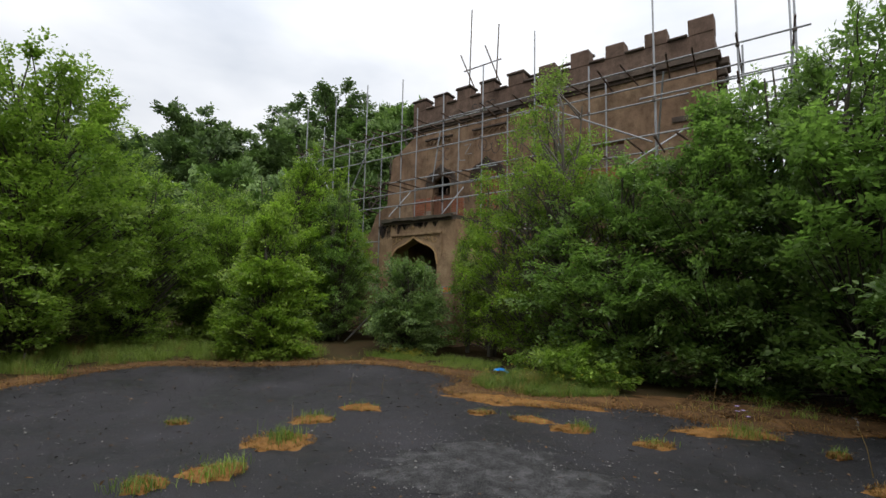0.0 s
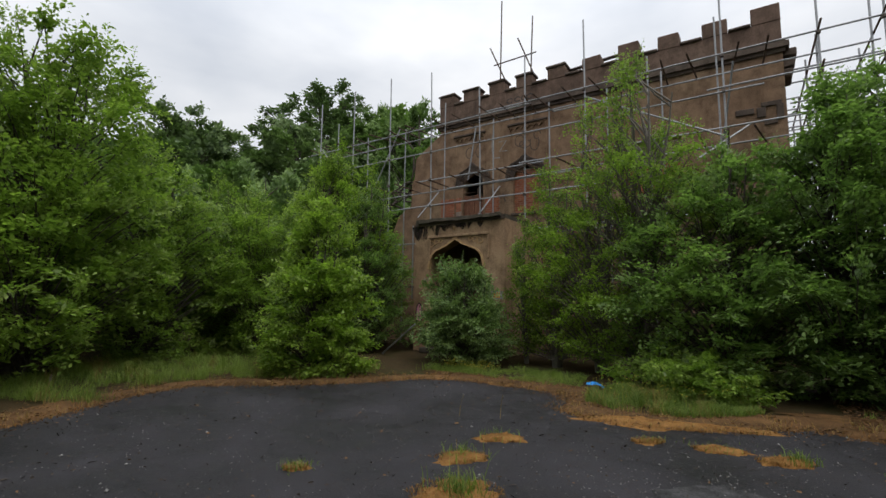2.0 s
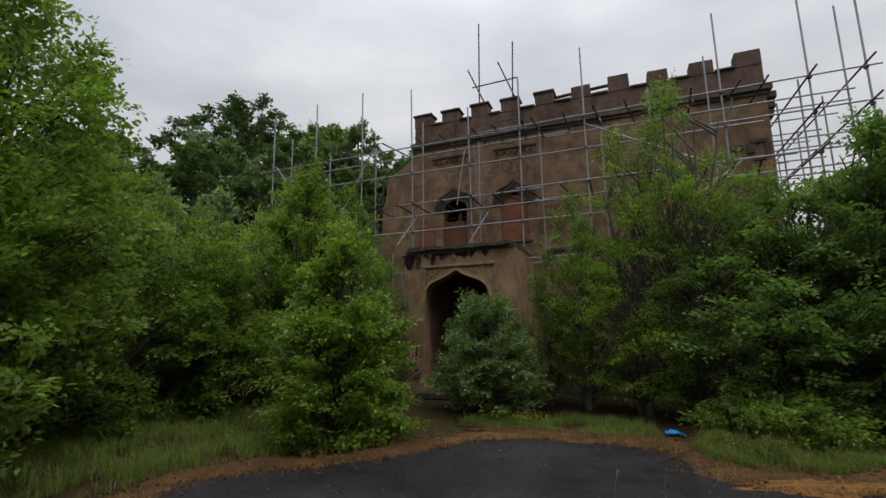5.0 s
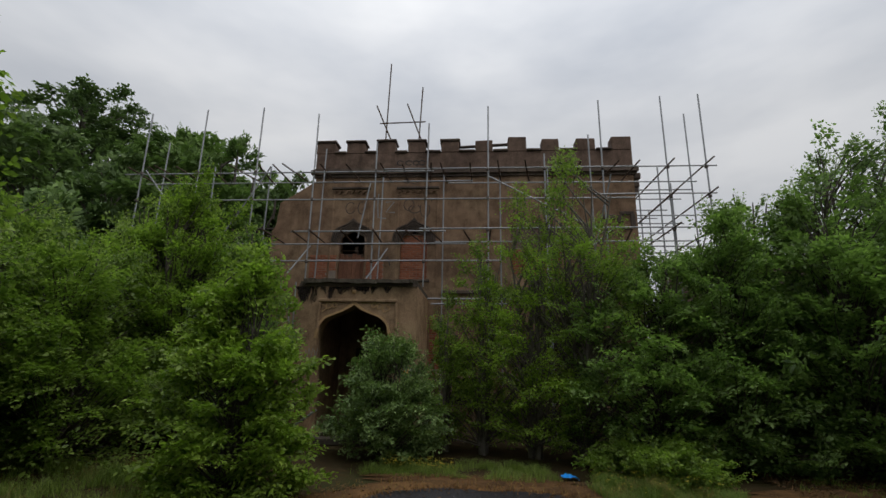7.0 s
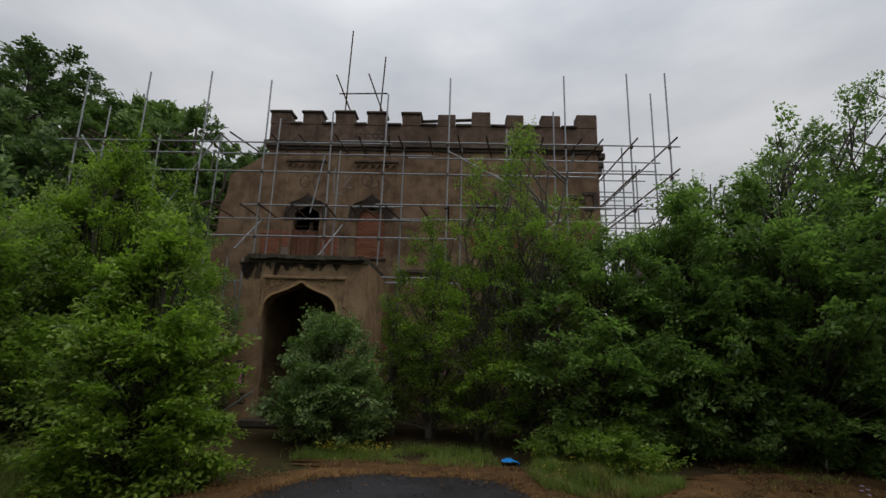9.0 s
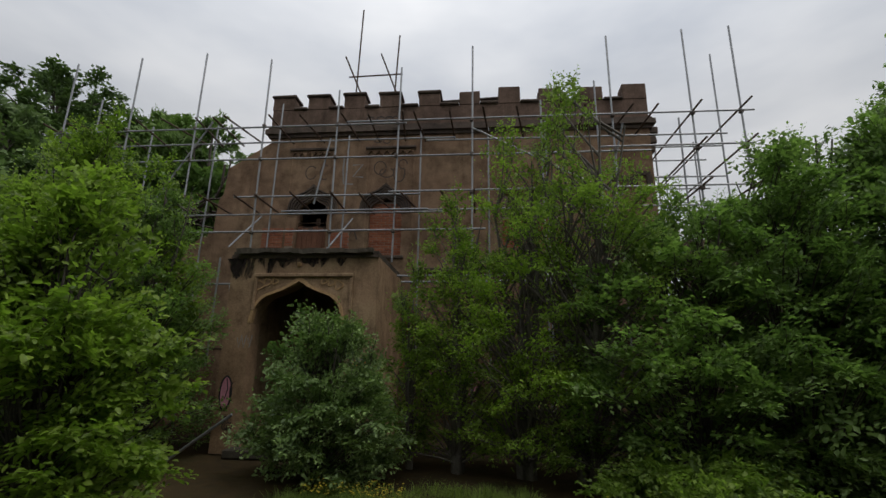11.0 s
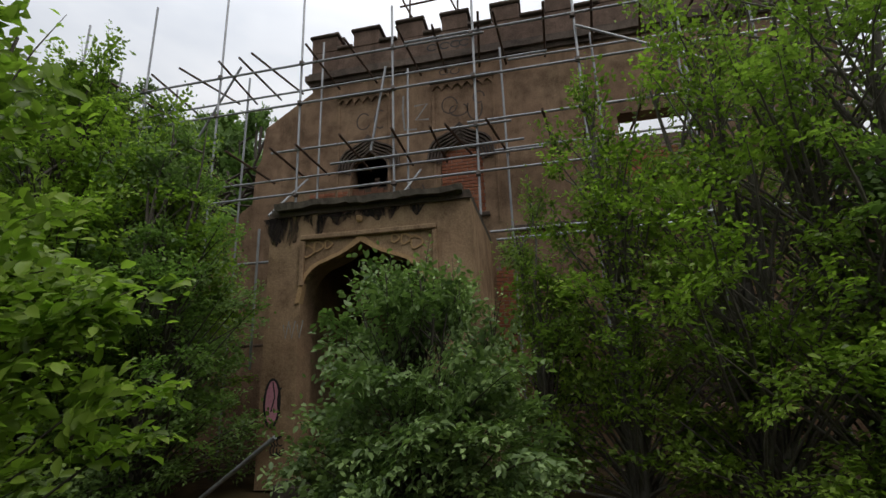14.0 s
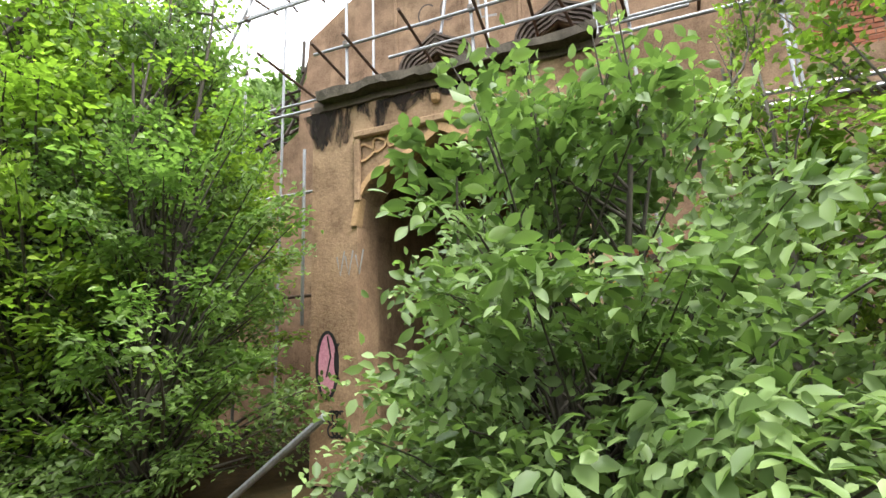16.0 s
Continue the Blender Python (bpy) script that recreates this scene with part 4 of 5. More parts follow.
# ---- vegetation ----
def leaf_faces(P, D, N, L, W, fine=False):
    """Leaves at P along D with normals N: ovals of four triangles; fine: of six, arched; None: diamonds for far woods."""
    D = D / (np.linalg.norm(D, axis=1, keepdims=True) + 1e-9)
    S = np.cross(D, N)
    S /= np.linalg.norm(S, axis=1, keepdims=True) + 1e-9
    U = np.cross(S, D)
    L, W = L[:, None], W[:, None]
    n = len(P)
    if fine is None:
        V = np.stack([P, P + D * L * 0.5 + S * W * 0.5 + U * W * 0.18, P + D * L, P + D * L * 0.5 - S * W * 0.5 + U * W * 0.18], axis=1)
        b = np.arange(n)[:, None] * 4
        F = np.concatenate([b + np.array([[0, 1, 2]]), b + np.array([[0, 2, 3]])], axis=1).reshape(-1, 3)
    elif not fine:
        V = np.stack([P, P + D * L * 0.36 + S * W * 0.5 + U * W * 0.16, P + D * L * 0.72 + S * W * 0.36 + U * W * 0.1, P + D * L - U * L * 0.1,
                      P + D * L * 0.72 - S * W * 0.36 + U * W * 0.1, P + D * L * 0.36 - S * W * 0.5 + U * W * 0.16], axis=1)
        b = np.arange(n)[:, None] * 6
        F = np.concatenate([b + np.array([t]) for t in ((0, 1, 2), (0, 2, 3), (0, 3, 4), (0, 4, 5))], axis=1).reshape(-1, 3)
    else:
        bend = U * L * 0.12
        V = np.stack([P, P + D * L * 0.28 + S * W * 0.42 + U * W * 0.14, P + D * L * 0.66 + S * W * 0.44 + U * W * 0.14, P + D * L - bend,
                      P + D * L * 0.66 - S * W * 0.44 + U * W * 0.14, P + D * L * 0.28 - S * W * 0.42 + U * W * 0.14, P + D * L * 0.5], axis=1)
        b = np.arange(n)[:, None] * 7
        F = np.concatenate([b + np.array([[c, d, 6]]) for c, d in ((0, 1), (1, 2), (2, 3), (3, 4), (4, 5), (5, 0))], axis=1).reshape(-1, 3)
    return V.reshape(-1, 3), F


def unit(v):
    return v / (np.linalg.norm(v, axis=-1, keepdims=True) + 1e-9)


def broad_leaf(mat):
    """One oval leaf a metre long, arched and folded along its midrib, to be scaled."""
    V, F, n = [], [], 7
    for i in range(n + 1):
        t = i / n
        w = 0.235 * math.sin(math.pi * min(1, t * 0.98 + 0.02)) ** 0.8
        z = -0.16 * t * t
        V += [(-w, t, z + w * 0.35), (0, t, z), (w, t, z + w * 0.35)]
    for i in range(n):
        k = 3 * i
        F += [(k, k + 1, k + 4, k + 3), (k + 1, k + 2, k + 5, k + 4)]
    V += [(-0.012, -0.12, 0.0), (0.012, -0.12, 0.0)]
    F.append((len(V) - 2, len(V) - 1, 2, 0))
    return mesh_from("leaf", np.array(V), F, mat, True)


PROFILES = {
    "bush": lambda u: np.clip(0.62 + 1.6 * u, 0, 1) * np.clip(1 - u ** 2.6, 0, 1) ** 0.62 + 0.02,
    "oval": lambda u: np.clip(0.72 + 0.9 * u, 0, 1) * np.clip(1 - u ** 1.9, 0, 1) ** 0.75 + 0.03,
    "spire": lambda u: np.clip(0.7 + 1.0 * u, 0, 1) * (1 - u) ** 0.62 + 0.05,
    "dome": lambda u: np.sqrt(np.clip(1 - (u * 0.98) ** 2.4, 0, 1)) * np.minimum(1, 0.55 + u * 2),
}


def grow(name, label, x, y, h, r, clumps, per, leaf, mat, bark, shape="oval", stems=4, low=0.1, spread=0.16, lean=(0, 0), seed=1,
         fine=False, gap=0.0, squash=(1.0, 1.0), z=None, limbs=7, shoots=0, pieces=0, thick=0.015, group="", bough=0.36):
    rng = np.random.default_rng(seed)
    z0 = ground_z(x, y) if z is None else z
    top = thing(name, x, y, z0, label, "bush" if "bush" in name else "tree", group)
    base = np.array([x, y, z0 - 0.05])
    leanv = np.array([lean[0], lean[1], 0.0])
    # stems
    lines, stem_pts = [], []
    for k in range(stems):
        a = rng.random() * 6.283
        out = r * rng.uniform(0.08, 0.45) if stems > 1 else 0.0
        hh = h * rng.uniform(0.72, 0.97)
        t = np.linspace(0, 1, 9)
        wob = np.cumsum(rng.normal(0, 0.02 * h / 9 * 3, (9, 3)), axis=0) * [1, 1, 0.2]
        p = base + np.stack([np.cos(a) * (0.06 * r + out * t ** 1.3), np.sin(a) * (0.06 * r + out * t ** 1.3), hh * t], axis=1) + wob * t[:, None] + leanv * (t[:, None] ** 1.5)
        lines.append((p, h * thick * rng.uniform(0.6, 1.0) * (1 - t * 0.88) + 0.004))
        stem_pts.append(p)
    stem_pts = np.array(stem_pts)
    # boughs fill an uneven crown, thicker towards its skin
    prof = PROFILES[shape]
    us = np.linspace(0, 1, 200)
    w = prof(us) ** 1.6 + 0.02
    ph = rng.random(6) * 6.283
    C = []
    want = clumps / 4.4
    while len(C) < want:
        u = float(np.clip(rng.choice(us, p=w / w.sum()) + rng.uniform(-0.003, 0.003), 0.0, 1.0))
        a = rng.random() * 6.283
        R = 1.06 * r * prof(np.array([u]))[0]
        R *= 1 + 0.15 * math.sin(2 * a + ph[0] + 3 * u) + 0.12 * math.sin(3 * a + ph[1] - 5 * u) + 0.10 * math.sin(5 * a + ph[2] + 9 * u)
        rho = R * rng.random() ** 0.46
        c = np.array([x + math.cos(a) * rho * squash[0], y + math.sin(a) * rho * squash[1], z0 + h * (low + (1 - low) * u)]) + leanv * u ** 1.5
        if noise.noise(Vector(c) * (0.55 / bough) + Vector((seed, 0, 0))) < -0.05 - gap:
            want -= 0.15
            continue
        C.append(c)
    B = np.array(C)
    nb = len(B)
    hz = np.clip((B[:, 2] - z0) / h, 0, 1)
    rho = np.linalg.norm(B[:, :2] - np.array([x, y]), axis=1)
    zz = np.maximum(z0 + 0.04 * h, B[:, 2] - rng.uniform(0.35, 0.8, nb) * rho - 0.1 * h)
    k = np.clip((zz - z0) / h * 8 / 0.9, 0, 7.99)
    ki, kf = k.astype(int), (k % 1)[:, None]
    which = rng.integers(0, stems, nb)
    Q = stem_pts[which, ki] * (1 - kf) + stem_pts[which, np.minimum(8, ki + 1)] * kf
    up = np.array([0, 0, 1.0])
    out = unit((B - np.array([x, y, 0])) * [1, 1, 0])
    d = unit(B - Q)
    d[:, 2] = np.where(hz > 0.8, d[:, 2], np.clip(d[:, 2] * 0.6, -0.3, 0.5))
    d = unit(d + out * 0.35 + rng.normal(0, 0.2, (nb, 3)))
    nrm = unit(up + out * 0.45 + rng.normal(0, 0.36, (nb, 3)))
    nrm = unit(nrm - d * np.sum(nrm * d, axis=1, keepdims=True))
    Lb = bough * rng.uniform(0.95, 2.3, nb)[:, None]
    tip = B + d * Lb * 0.3 - up * Lb * 0.06
    root = B - d * Lb * 0.6
    for i in range(0, nb, max(1, limbs // 5)):
        t = np.linspace(0, 1, 5)[:, None]
        pts = Q[i] * (1 - t) ** 2 + 2 * (root[i] + rng.normal(0, 0.03, 3)) * t * (1 - t) + tip[i] * t ** 2
        lines.append((pts, h * thick * 0.22 * (1 - t[:, 0] * 0.9) + 0.0012))
    # each bough carries flat sprays of twigs, alternating along it, and each twig two rows of leaves
    per = int(per * 0.6)
    m = 7
    f = np.tile(np.array([0.12, 0.26, 0.4, 0.55, 0.7, 0.85, 1.0]), nb)[:, None]
    sg = np.tile(np.array([1, -1, 1, -1, 1, -1, 0]), nb)[:, None] * np.repeat(rng.choice([-1, 1], nb), m)[:, None]
    bi = np.repeat(np.arange(nb), m)
    sd = np.cross(nrm, d)
    th = np.radians(rng.uniform(32, 62, (nb * m, 1)))
    td = unit(d[bi] * np.cos(th) + sd[bi] * sg * np.sin(th) + nrm[bi] * rng.normal(0, 0.16, (nb * m, 1)))
    tn = unit(nrm[bi] + rng.normal(0, 0.15, (nb * m, 3)))
    tb = B[bi] + d[bi] * Lb[bi] * (f - 0.65) - up * Lb[bi] * 0.18 * np.maximum(0, f - 0.3) ** 2
    tl = Lb[bi] * (0.66 - 0.3 * f) * rng.uniform(0.65, 1.35, (nb * m, 1))
    ti = np.repeat(np.arange(nb * m), per)
    n = len(ti)
    v = ((np.tile(np.arange(per), nb * m) + rng.random(n)) / per)[:, None]
    alt = np.where(np.tile(np.arange(per), nb * m) % 2, 1.0, -1.0)[:, None]
    ts = np.cross(tn, td)[ti]
    P = tb[ti] + td[ti] * tl[ti] * v - up * tl[ti] * 0.15 * v ** 2 + ts * alt * 0.012 + rng.normal(0, 0.3, (n, 3)) * spread * [1, 1, 0.9]
    D = unit(td[ti] * 0.65 + ts * alt * 0.75 + rng.normal(0, 0.32, (n, 3)) - up * 0.15)
    N = unit(tn[ti] + rng.normal(0, 0.34, (n, 3)))
    L = leaf * 1.2 * rng.uniform(0.65, 1.35, n) * (1.08 - 0.35 * v[:, 0])
    fresh = rng.random(nb)[bi][ti] * np.clip(v[:, 0] * 1.4 - 0.3, 0, 1) * (0.4 + 0.6 * f[ti, 0])
    # upright leafy leaders stand out of the top
    if shoots:
        high = rng.choice(np.argsort(-hz)[:max(6, nb // 5)], shoots)
        ax = unit(np.stack([rng.normal(0, 0.2, shoots), rng.normal(0, 0.2, shoots), np.ones(shoots)], axis=1) + out[high] * 0.15)
        ln = spread * rng.uniform(2.0, 4.6, (shoots, 1))
        for p0, p1 in zip(B[high], B[high] + ax * ln):
            lines.append((np.array([p0 - up * 0.1, (p0 + p1) / 2, p1]), [0.006, 0.004, 0.0015]))
        si = np.repeat(np.arange(shoots), per)
        sv = np.tile((np.arange(per) + 0.5) / per, shoots)[:, None]
        ang = np.tile(np.arange(per) * 2.4, shoots) + rng.random(len(si))
        rad = np.stack([np.cos(ang), np.sin(ang), np.zeros(len(si))], axis=1)
        P = np.concatenate([P, B[high][si] + ax[si] * ln[si] * sv + rad * 0.015])
        D = np.concatenate([D, unit(rad + ax[si] * 0.6 + rng.normal(0, 0.2, (len(si), 3)))])
        N = np.concatenate([N, unit(up - rad * 0.5 + rng.normal(0, 0.25, (len(si), 3)))])
        L = np.concatenate([L, leaf * 1.15 * rng.uniform(0.7, 1.25, len(si)) * (1.1 - 0.5 * sv[:, 0])])
        fresh = np.concatenate([fresh, sv[:, 0] * 0.7])
        n = len(P)
    P[:, 2] = np.maximum(P[:, 2], z0 + 0.04)
    W = L * rng.uniform(0.46, 0.62, n)
    V, F = tubes(lines, 4)
    mesh_part("trunk", mesh_from("trunk", V, F, bark, True), top, "thin grey branching stems")
    if pieces:
        near = np.argsort(np.linalg.norm(P - np.array([x - 0.6, y - 1.2, 1.5]), axis=1))[:pieces]
        keep = np.ones(n, dtype=bool)
        keep[near] = False
        one = broad_leaf(mat)
        for i in near:
            d = Vector(D[i])
            s = d.cross(Vector(N[i])).normalized()
            u = s.cross(d)
            m = Matrix((s, d, u)).transposed().to_4x4()
            m.translation = Vector(P[i])
            ob = new("leaf", one)
            put_under(ob, top)
            ob.matrix_basis = m @ Matrix.Scale(L[i], 4)
        P, D, N, L, W, fresh = P[keep], D[keep], N[keep], L[keep], W[keep], fresh[keep]
    V, F = leaf_faces(P, D, N, L, W, fine)
    me = mesh_from("crown", V, F, mat)
    young = me.attributes.new("young", 'FLOAT', 'POINT')
    young.data.foreach_set("value", np.repeat(fresh, len(V) // len(P)).astype(np.float32))
    mesh_part("crown", me, top)
    return top


BIRCH = "young multi-stemmed birch tree with fresh green leaves"
SALLOW = "dense sallow bush with oval grey-green leaves"
WILLOW = "leafy willow tree behind the grass verge"
# west side of the yard
grow("tree", "tall dense young willow tree at the yard's edge", -13.95, 1.5, 7.1, 2.3, 3500, 24, 0.09, M_LEAF_MID, M_BARK, "bush", 6, 0.02, 0.15, limbs=10, seed=11, fine=None, shoots=50, bough=0.4)
grow("tree", "tall dense young willow tree at the yard's edge", -13.9, -2.0, 7.8, 2.3, 1300, 24, 0.09, M_LEAF_MID, M_BARK, "oval", 5, 0.03, 0.17, seed=12, fine=None, shoots=20, bough=0.45)
grow("tree", WILLOW, -15.6, 4.4, 5.5, 2.1, 1900, 24, 0.085, M_LEAF_MID, M_BARK, "oval", 5, 0.03, 0.15, seed=13, fine=None, shoots=30, bough=0.4)
grow("tree", WILLOW, -17.4, 7.8, 5.8, 2.3, 1700, 24, 0.09, M_LEAF_MID, M_BARK, "oval", 5, 0.05, 0.16, seed=14, fine=None, shoots=30, bough=0.45)
grow("tree", WILLOW, -14.4, 7.0, 4.6, 1.8, 1600, 24, 0.08, M_LEAF_MID, M_BARK, "oval", 5, 0.04, 0.15, seed=31, fine=None, shoots=30, bough=0.4)
grow("tree", "bright green willow tree beside the ruin", -13.9, 9.3, 6.6, 2.1, 2800, 24, 0.068, M_LEAF_BRIGHT, M_BARK, "oval", 6, 0.07, 0.14, seed=15, shoots=80)
grow("tree", "bright green willow tree beside the ruin", -15.2, 9.9, 6.4, 2.0, 1900, 24, 0.082, M_LEAF_MID, M_BARK, "oval", 5, 0.08, 0.15, seed=38, fine=None, shoots=60)
grow("tree", "slender leafy tree against the porch wall", -12.35, 9.3, 5.2, 1.25, 1500, 22, 0.058, M_LEAF_DARK, M_BARK, "oval", 5, 0.03, 0.13, seed=16, shoots=25, bough=0.3)
grow("bush", "rounded bright green sallow bush at the asphalt edge", -10.2, 5.3, 3.55, 1.05, 1700, 22, 0.07, M_LEAF_BRIGHT, M_BARK, "oval", 7, 0.03, 0.13, seed=17, fine=True, shoots=18, bough=0.3)
# before the porch and the east front
grow("bush", SALLOW + " in front of the porch", -8.55, 8.45, 2.45, 1.12, 1600, 22, 0.06, M_LEAF_GREY, M_BARK, "bush", 6, 0.03, 0.10, seed=18, fine=True, shoots=46, pieces=300, bough=0.27, gap=-0.04)
grow("tree", BIRCH + " against the facade", -6.5, 9.5, 5.2, 1.25, 720, 22, 0.054, M_LEAF_BRIGHT, M_BARK_PALE, "spire", 4, 0.06, 0.13, gap=-0.12, seed=32, shoots=25, bough=0.3)
grow("tree", BIRCH + " against the facade", -5.4, 9.2, 6.1, 1.35, 900, 22, 0.055, M_LEAF_BRIGHT, M_BARK_PALE, "oval", 4, 0.06, 0.14, gap=-0.12, seed=19, shoots=35, bough=0.34)
grow("tree", BIRCH + " against the facade", -4.5, 8.9, 6.8, 1.6, 1500, 22, 0.056, M_LEAF_MID, M_BARK_PALE, "oval", 4, 0.05, 0.14, gap=-0.12, seed=20, shoots=25, bough=0.36)
grow("tree", "broad dark-leaved young tree before the ruin", -2.9, 8.6, 4.4, 1.6, 1600, 24, 0.085, M_LEAF_DARK, M_BARK, "bush", 4, 0.02, 0.15, fine=None, seed=21, shoots=20)
grow("tree", "broad dark-leaved young tree before the ruin", -1.2, 8.8, 5.6, 1.7, 1800, 24, 0.085, M_LEAF_DARK, M_BARK, "oval", 4, 0.02, 0.15, fine=None, seed=22, shoots=30)
grow("tree", "tall dark-leaved alder tree beside the yard, in a row with added shade trees", 0.7, 8.3, 6.4, 1.8, 2000, 24, 0.095, M_LEAF_DARK, M_BARK, "oval", 4, 0.02, 0.15, fine=None, seed=23, shoots=70)
grow("tree", "tall dark-leaved alder tree beside the yard, in a row with added shade trees", 3.9, 9.3, 8.5, 2.4, 1900, 24, 0.09, M_LEAF_DARK, M_BARK, "oval", 4, 0.02, 0.17, fine=None, seed=24, shoots=30, bough=0.45)
grow("bush", "low leafy bramble bush under the trees", -3.5, 7.5, 0.7, 1.1, 600, 20, 0.065, M_LEAF_MID, M_BARK, "dome", 6, 0.02, 0.10, seed=26, fine=True, bough=0.25)

grow("tree", "tall dark-leaved alder tree beside the yard, in a row with added shade trees", 2.2, 9.5, 7.7, 1.9, 1650, 24, 0.09, M_LEAF_DARK, M_BARK, "oval", 4, 0.03, 0.16, seed=33, fine=None, shoots=50)
# next two stand out of view, added to shade the asphalt on the right
grow("tree", "tall dark-leaved alder tree beside the yard, in a row with added shade trees", 3.0, 5.4, 6.8, 2.35, 1300, 24, 0.09, M_LEAF_DARK, M_BARK, "oval", 4, 0.05, 0.18, seed=34, fine=None, bough=0.45)
grow("tree", "tall dark-leaved alder tree beside the yard, in a row with added shade trees", 6.2, 2.2, 7.0, 2.4, 1000, 24, 0.1, M_LEAF_DARK, M_BARK, "oval", 4, 0.05, 0.2, seed=35, fine=None, bough=0.5)

grow("tree", "broad dark-leaved young tree before the ruin", -0.3, 9.4, 6.6, 1.3, 1000, 24, 0.085, M_LEAF_DARK, M_BARK, "oval", 4, 0.06, 0.14, seed=36, fine=None, shoots=30)
grow("tree", "thin young birch tree beside the porch", -7.35, 9.7, 3.6, 0.75, 380, 20, 0.055, M_LEAF_MID, M_BARK_PALE, "spire", 3, 0.1, 0.12, seed=37, shoots=14, bough=0.26)

# wooded hill
HILL = [(-39, 31, 24.0, 7.0, 0), (-29.5, 29.5, 19.3, 5.5, 1), (-22.4, 26, 16.3, 4.0, 1), (-26, 27.6, 18.0, 4.5, 1), (-33, 22, 16.0, 4.4, 0), (-26, 21, 13.0, 4.0, 0), (-41, 17, 17.5, 5.0, 0), (-47, 24, 19.0, 6.0, 0),
        (-19, 27, 14.0, 3.6, 0), (-16, 30, 13.0, 4.0, 0), (-30, 15, 10.5, 3.8, 1), (-38, 10, 11.0, 4.6, 0), (-24, 14, 8.5, 3.0, 1), (-50, 14, 16.0, 6.0, 0), (-34, 37, 20.0, 6.0, 0),
        (-26, 33, 16.5, 5.0, 0), (-21, 20, 9.5, 2.8, 1), (-46, 4, 12.0, 5.0, 0), (-20, 3, 6.5, 2.8, 1), (-22, -4, 7.0, 3.0, 0), (-26, 8, 8.0, 3.2, 0)]
for i, (x, y, ztop, r, light) in enumerate(HILL):
    g = ground_z(x, y)
    grow("tree", "broad-crowned mature tree on the wooded hill", x, y, max(5.0, ztop - g), r, int(165 * r), 25, 0.345, M_LEAF_FAR_B if light else M_LEAF_FAR, M_BARK, "dome" if i == 0 else "oval",
         1 if r > 4 else 3, 0.15, 0.42 + 0.02 * r, seed=40 + i, gap=0.3, limbs=14, thick=0.03, fine=None, group="trees on the hill", bough=0.62)
# added far trees beyond the ruin; unseen tall ones behind block low sky light
for i, (x, y, zt) in enumerate([(14, 30, 7), (22, 24, 8), (9, 36, 7), (13, 9, 10), (14, 0, 14), (13, -9, 16), (5, -12, 17), (-3, -12.5, 16), (-11, -12, 17), (-19, -9, 16), (28, 12, 9)]):
    grow("tree", "leafy tree added round the yard to close off low sky", x, y, zt + 0.5 * (i % 3), 4.2, 440, 30, 0.34, M_LEAF_FAR, M_BARK, "oval", 3, 0.04, 0.45, seed=80 + i, limbs=14, fine=None, bough=0.8, group="trees round the yard")


# ---- grass, flowers and small things ----
def inside(poly, p):
    """Which of the points p lie in the polygon."""
    q = np.array(poly)
    hit = np.zeros(len(p), dtype=bool)
    for (xa, ya), (xb, yb) in zip(q, np.roll(q, -1, axis=0)):
        cross = ((ya > p[:, 1]) != (yb > p[:, 1])) & (p[:, 0] < (xb - xa) * (p[:, 1] - ya) / (yb - ya + 1e-12) + xa)
        hit ^= cross
    return hit


def scatter(poly, n, rng, clump=0.0):
    """Points in a polygon; with clump, gathered in tufts over uneven ground."""
    q = np.array(poly)
    out = np.zeros((0, 2))
    while len(out) < n:
        p = rng.uniform(q.min(axis=0), q.max(axis=0), (n, 2))
        if clump:
            p = p[:max(8, n // 26)]
            keep = np.array([noise.noise(Vector((a * 1.3, b * 1.3, 3.0))) for a, b in p]) + rng.normal(0, 0.22, len(p)) > -0.1
            p = np.repeat(p[keep], 26, axis=0)
            p = p + rng.normal(0, 0.055, p.shape)
        out = np.concatenate([out, p[inside(poly, p)]])
    return out[:n]


def blade_mesh(name, pts, height, width, mat, rng, z=0.0, bend=1.25):
    """Arched grass blades of three triangles each."""
    n = len(pts)
    lift = np.array([0.75 + 0.7 * noise.noise(Vector((px * 1.9, py * 1.9, 8.0))) for px, py in pts])
    hgt = height * rng.uniform(0.4, 1.25, n) * np.clip(lift, 0.3, 1.4)
    a = rng.random(n) * 6.283
    d = np.stack([np.cos(a), np.sin(a)], axis=1)
    sdir = np.stack([-d[:, 1], d[:, 0]], axis=1)
    b = bend * rng.uniform(0.2, 1.1, n) * hgt
    w = width * rng.uniform(0.6, 1.3, n)
    z0 = np.full(n, z) if np.isscalar(z) else z

    def at(f, side, up):
        xy = pts + d * (b * f)[:, None] + sdir * (w * side)[:, None]
        return np.concatenate([xy, (z0 + hgt * up)[:, None]], axis=1)

    V = np.stack([at(0, -0.5, 0), at(0, 0.5, 0), at(0.3, 0.42, 0.62), at(0.3, -0.42, 0.62), at(1.0, 0, 0.98)], axis=1).reshape(-1, 3)
    k = np.arange(n)[:, None] * 5
    F = np.concatenate([k + np.array([[0, 1, 2]]), k + np.array([[0, 2, 3]]), k + np.array([[3, 2, 4]])], axis=1).reshape(-1, 3)
    return mesh_from(name, V, F, mat)


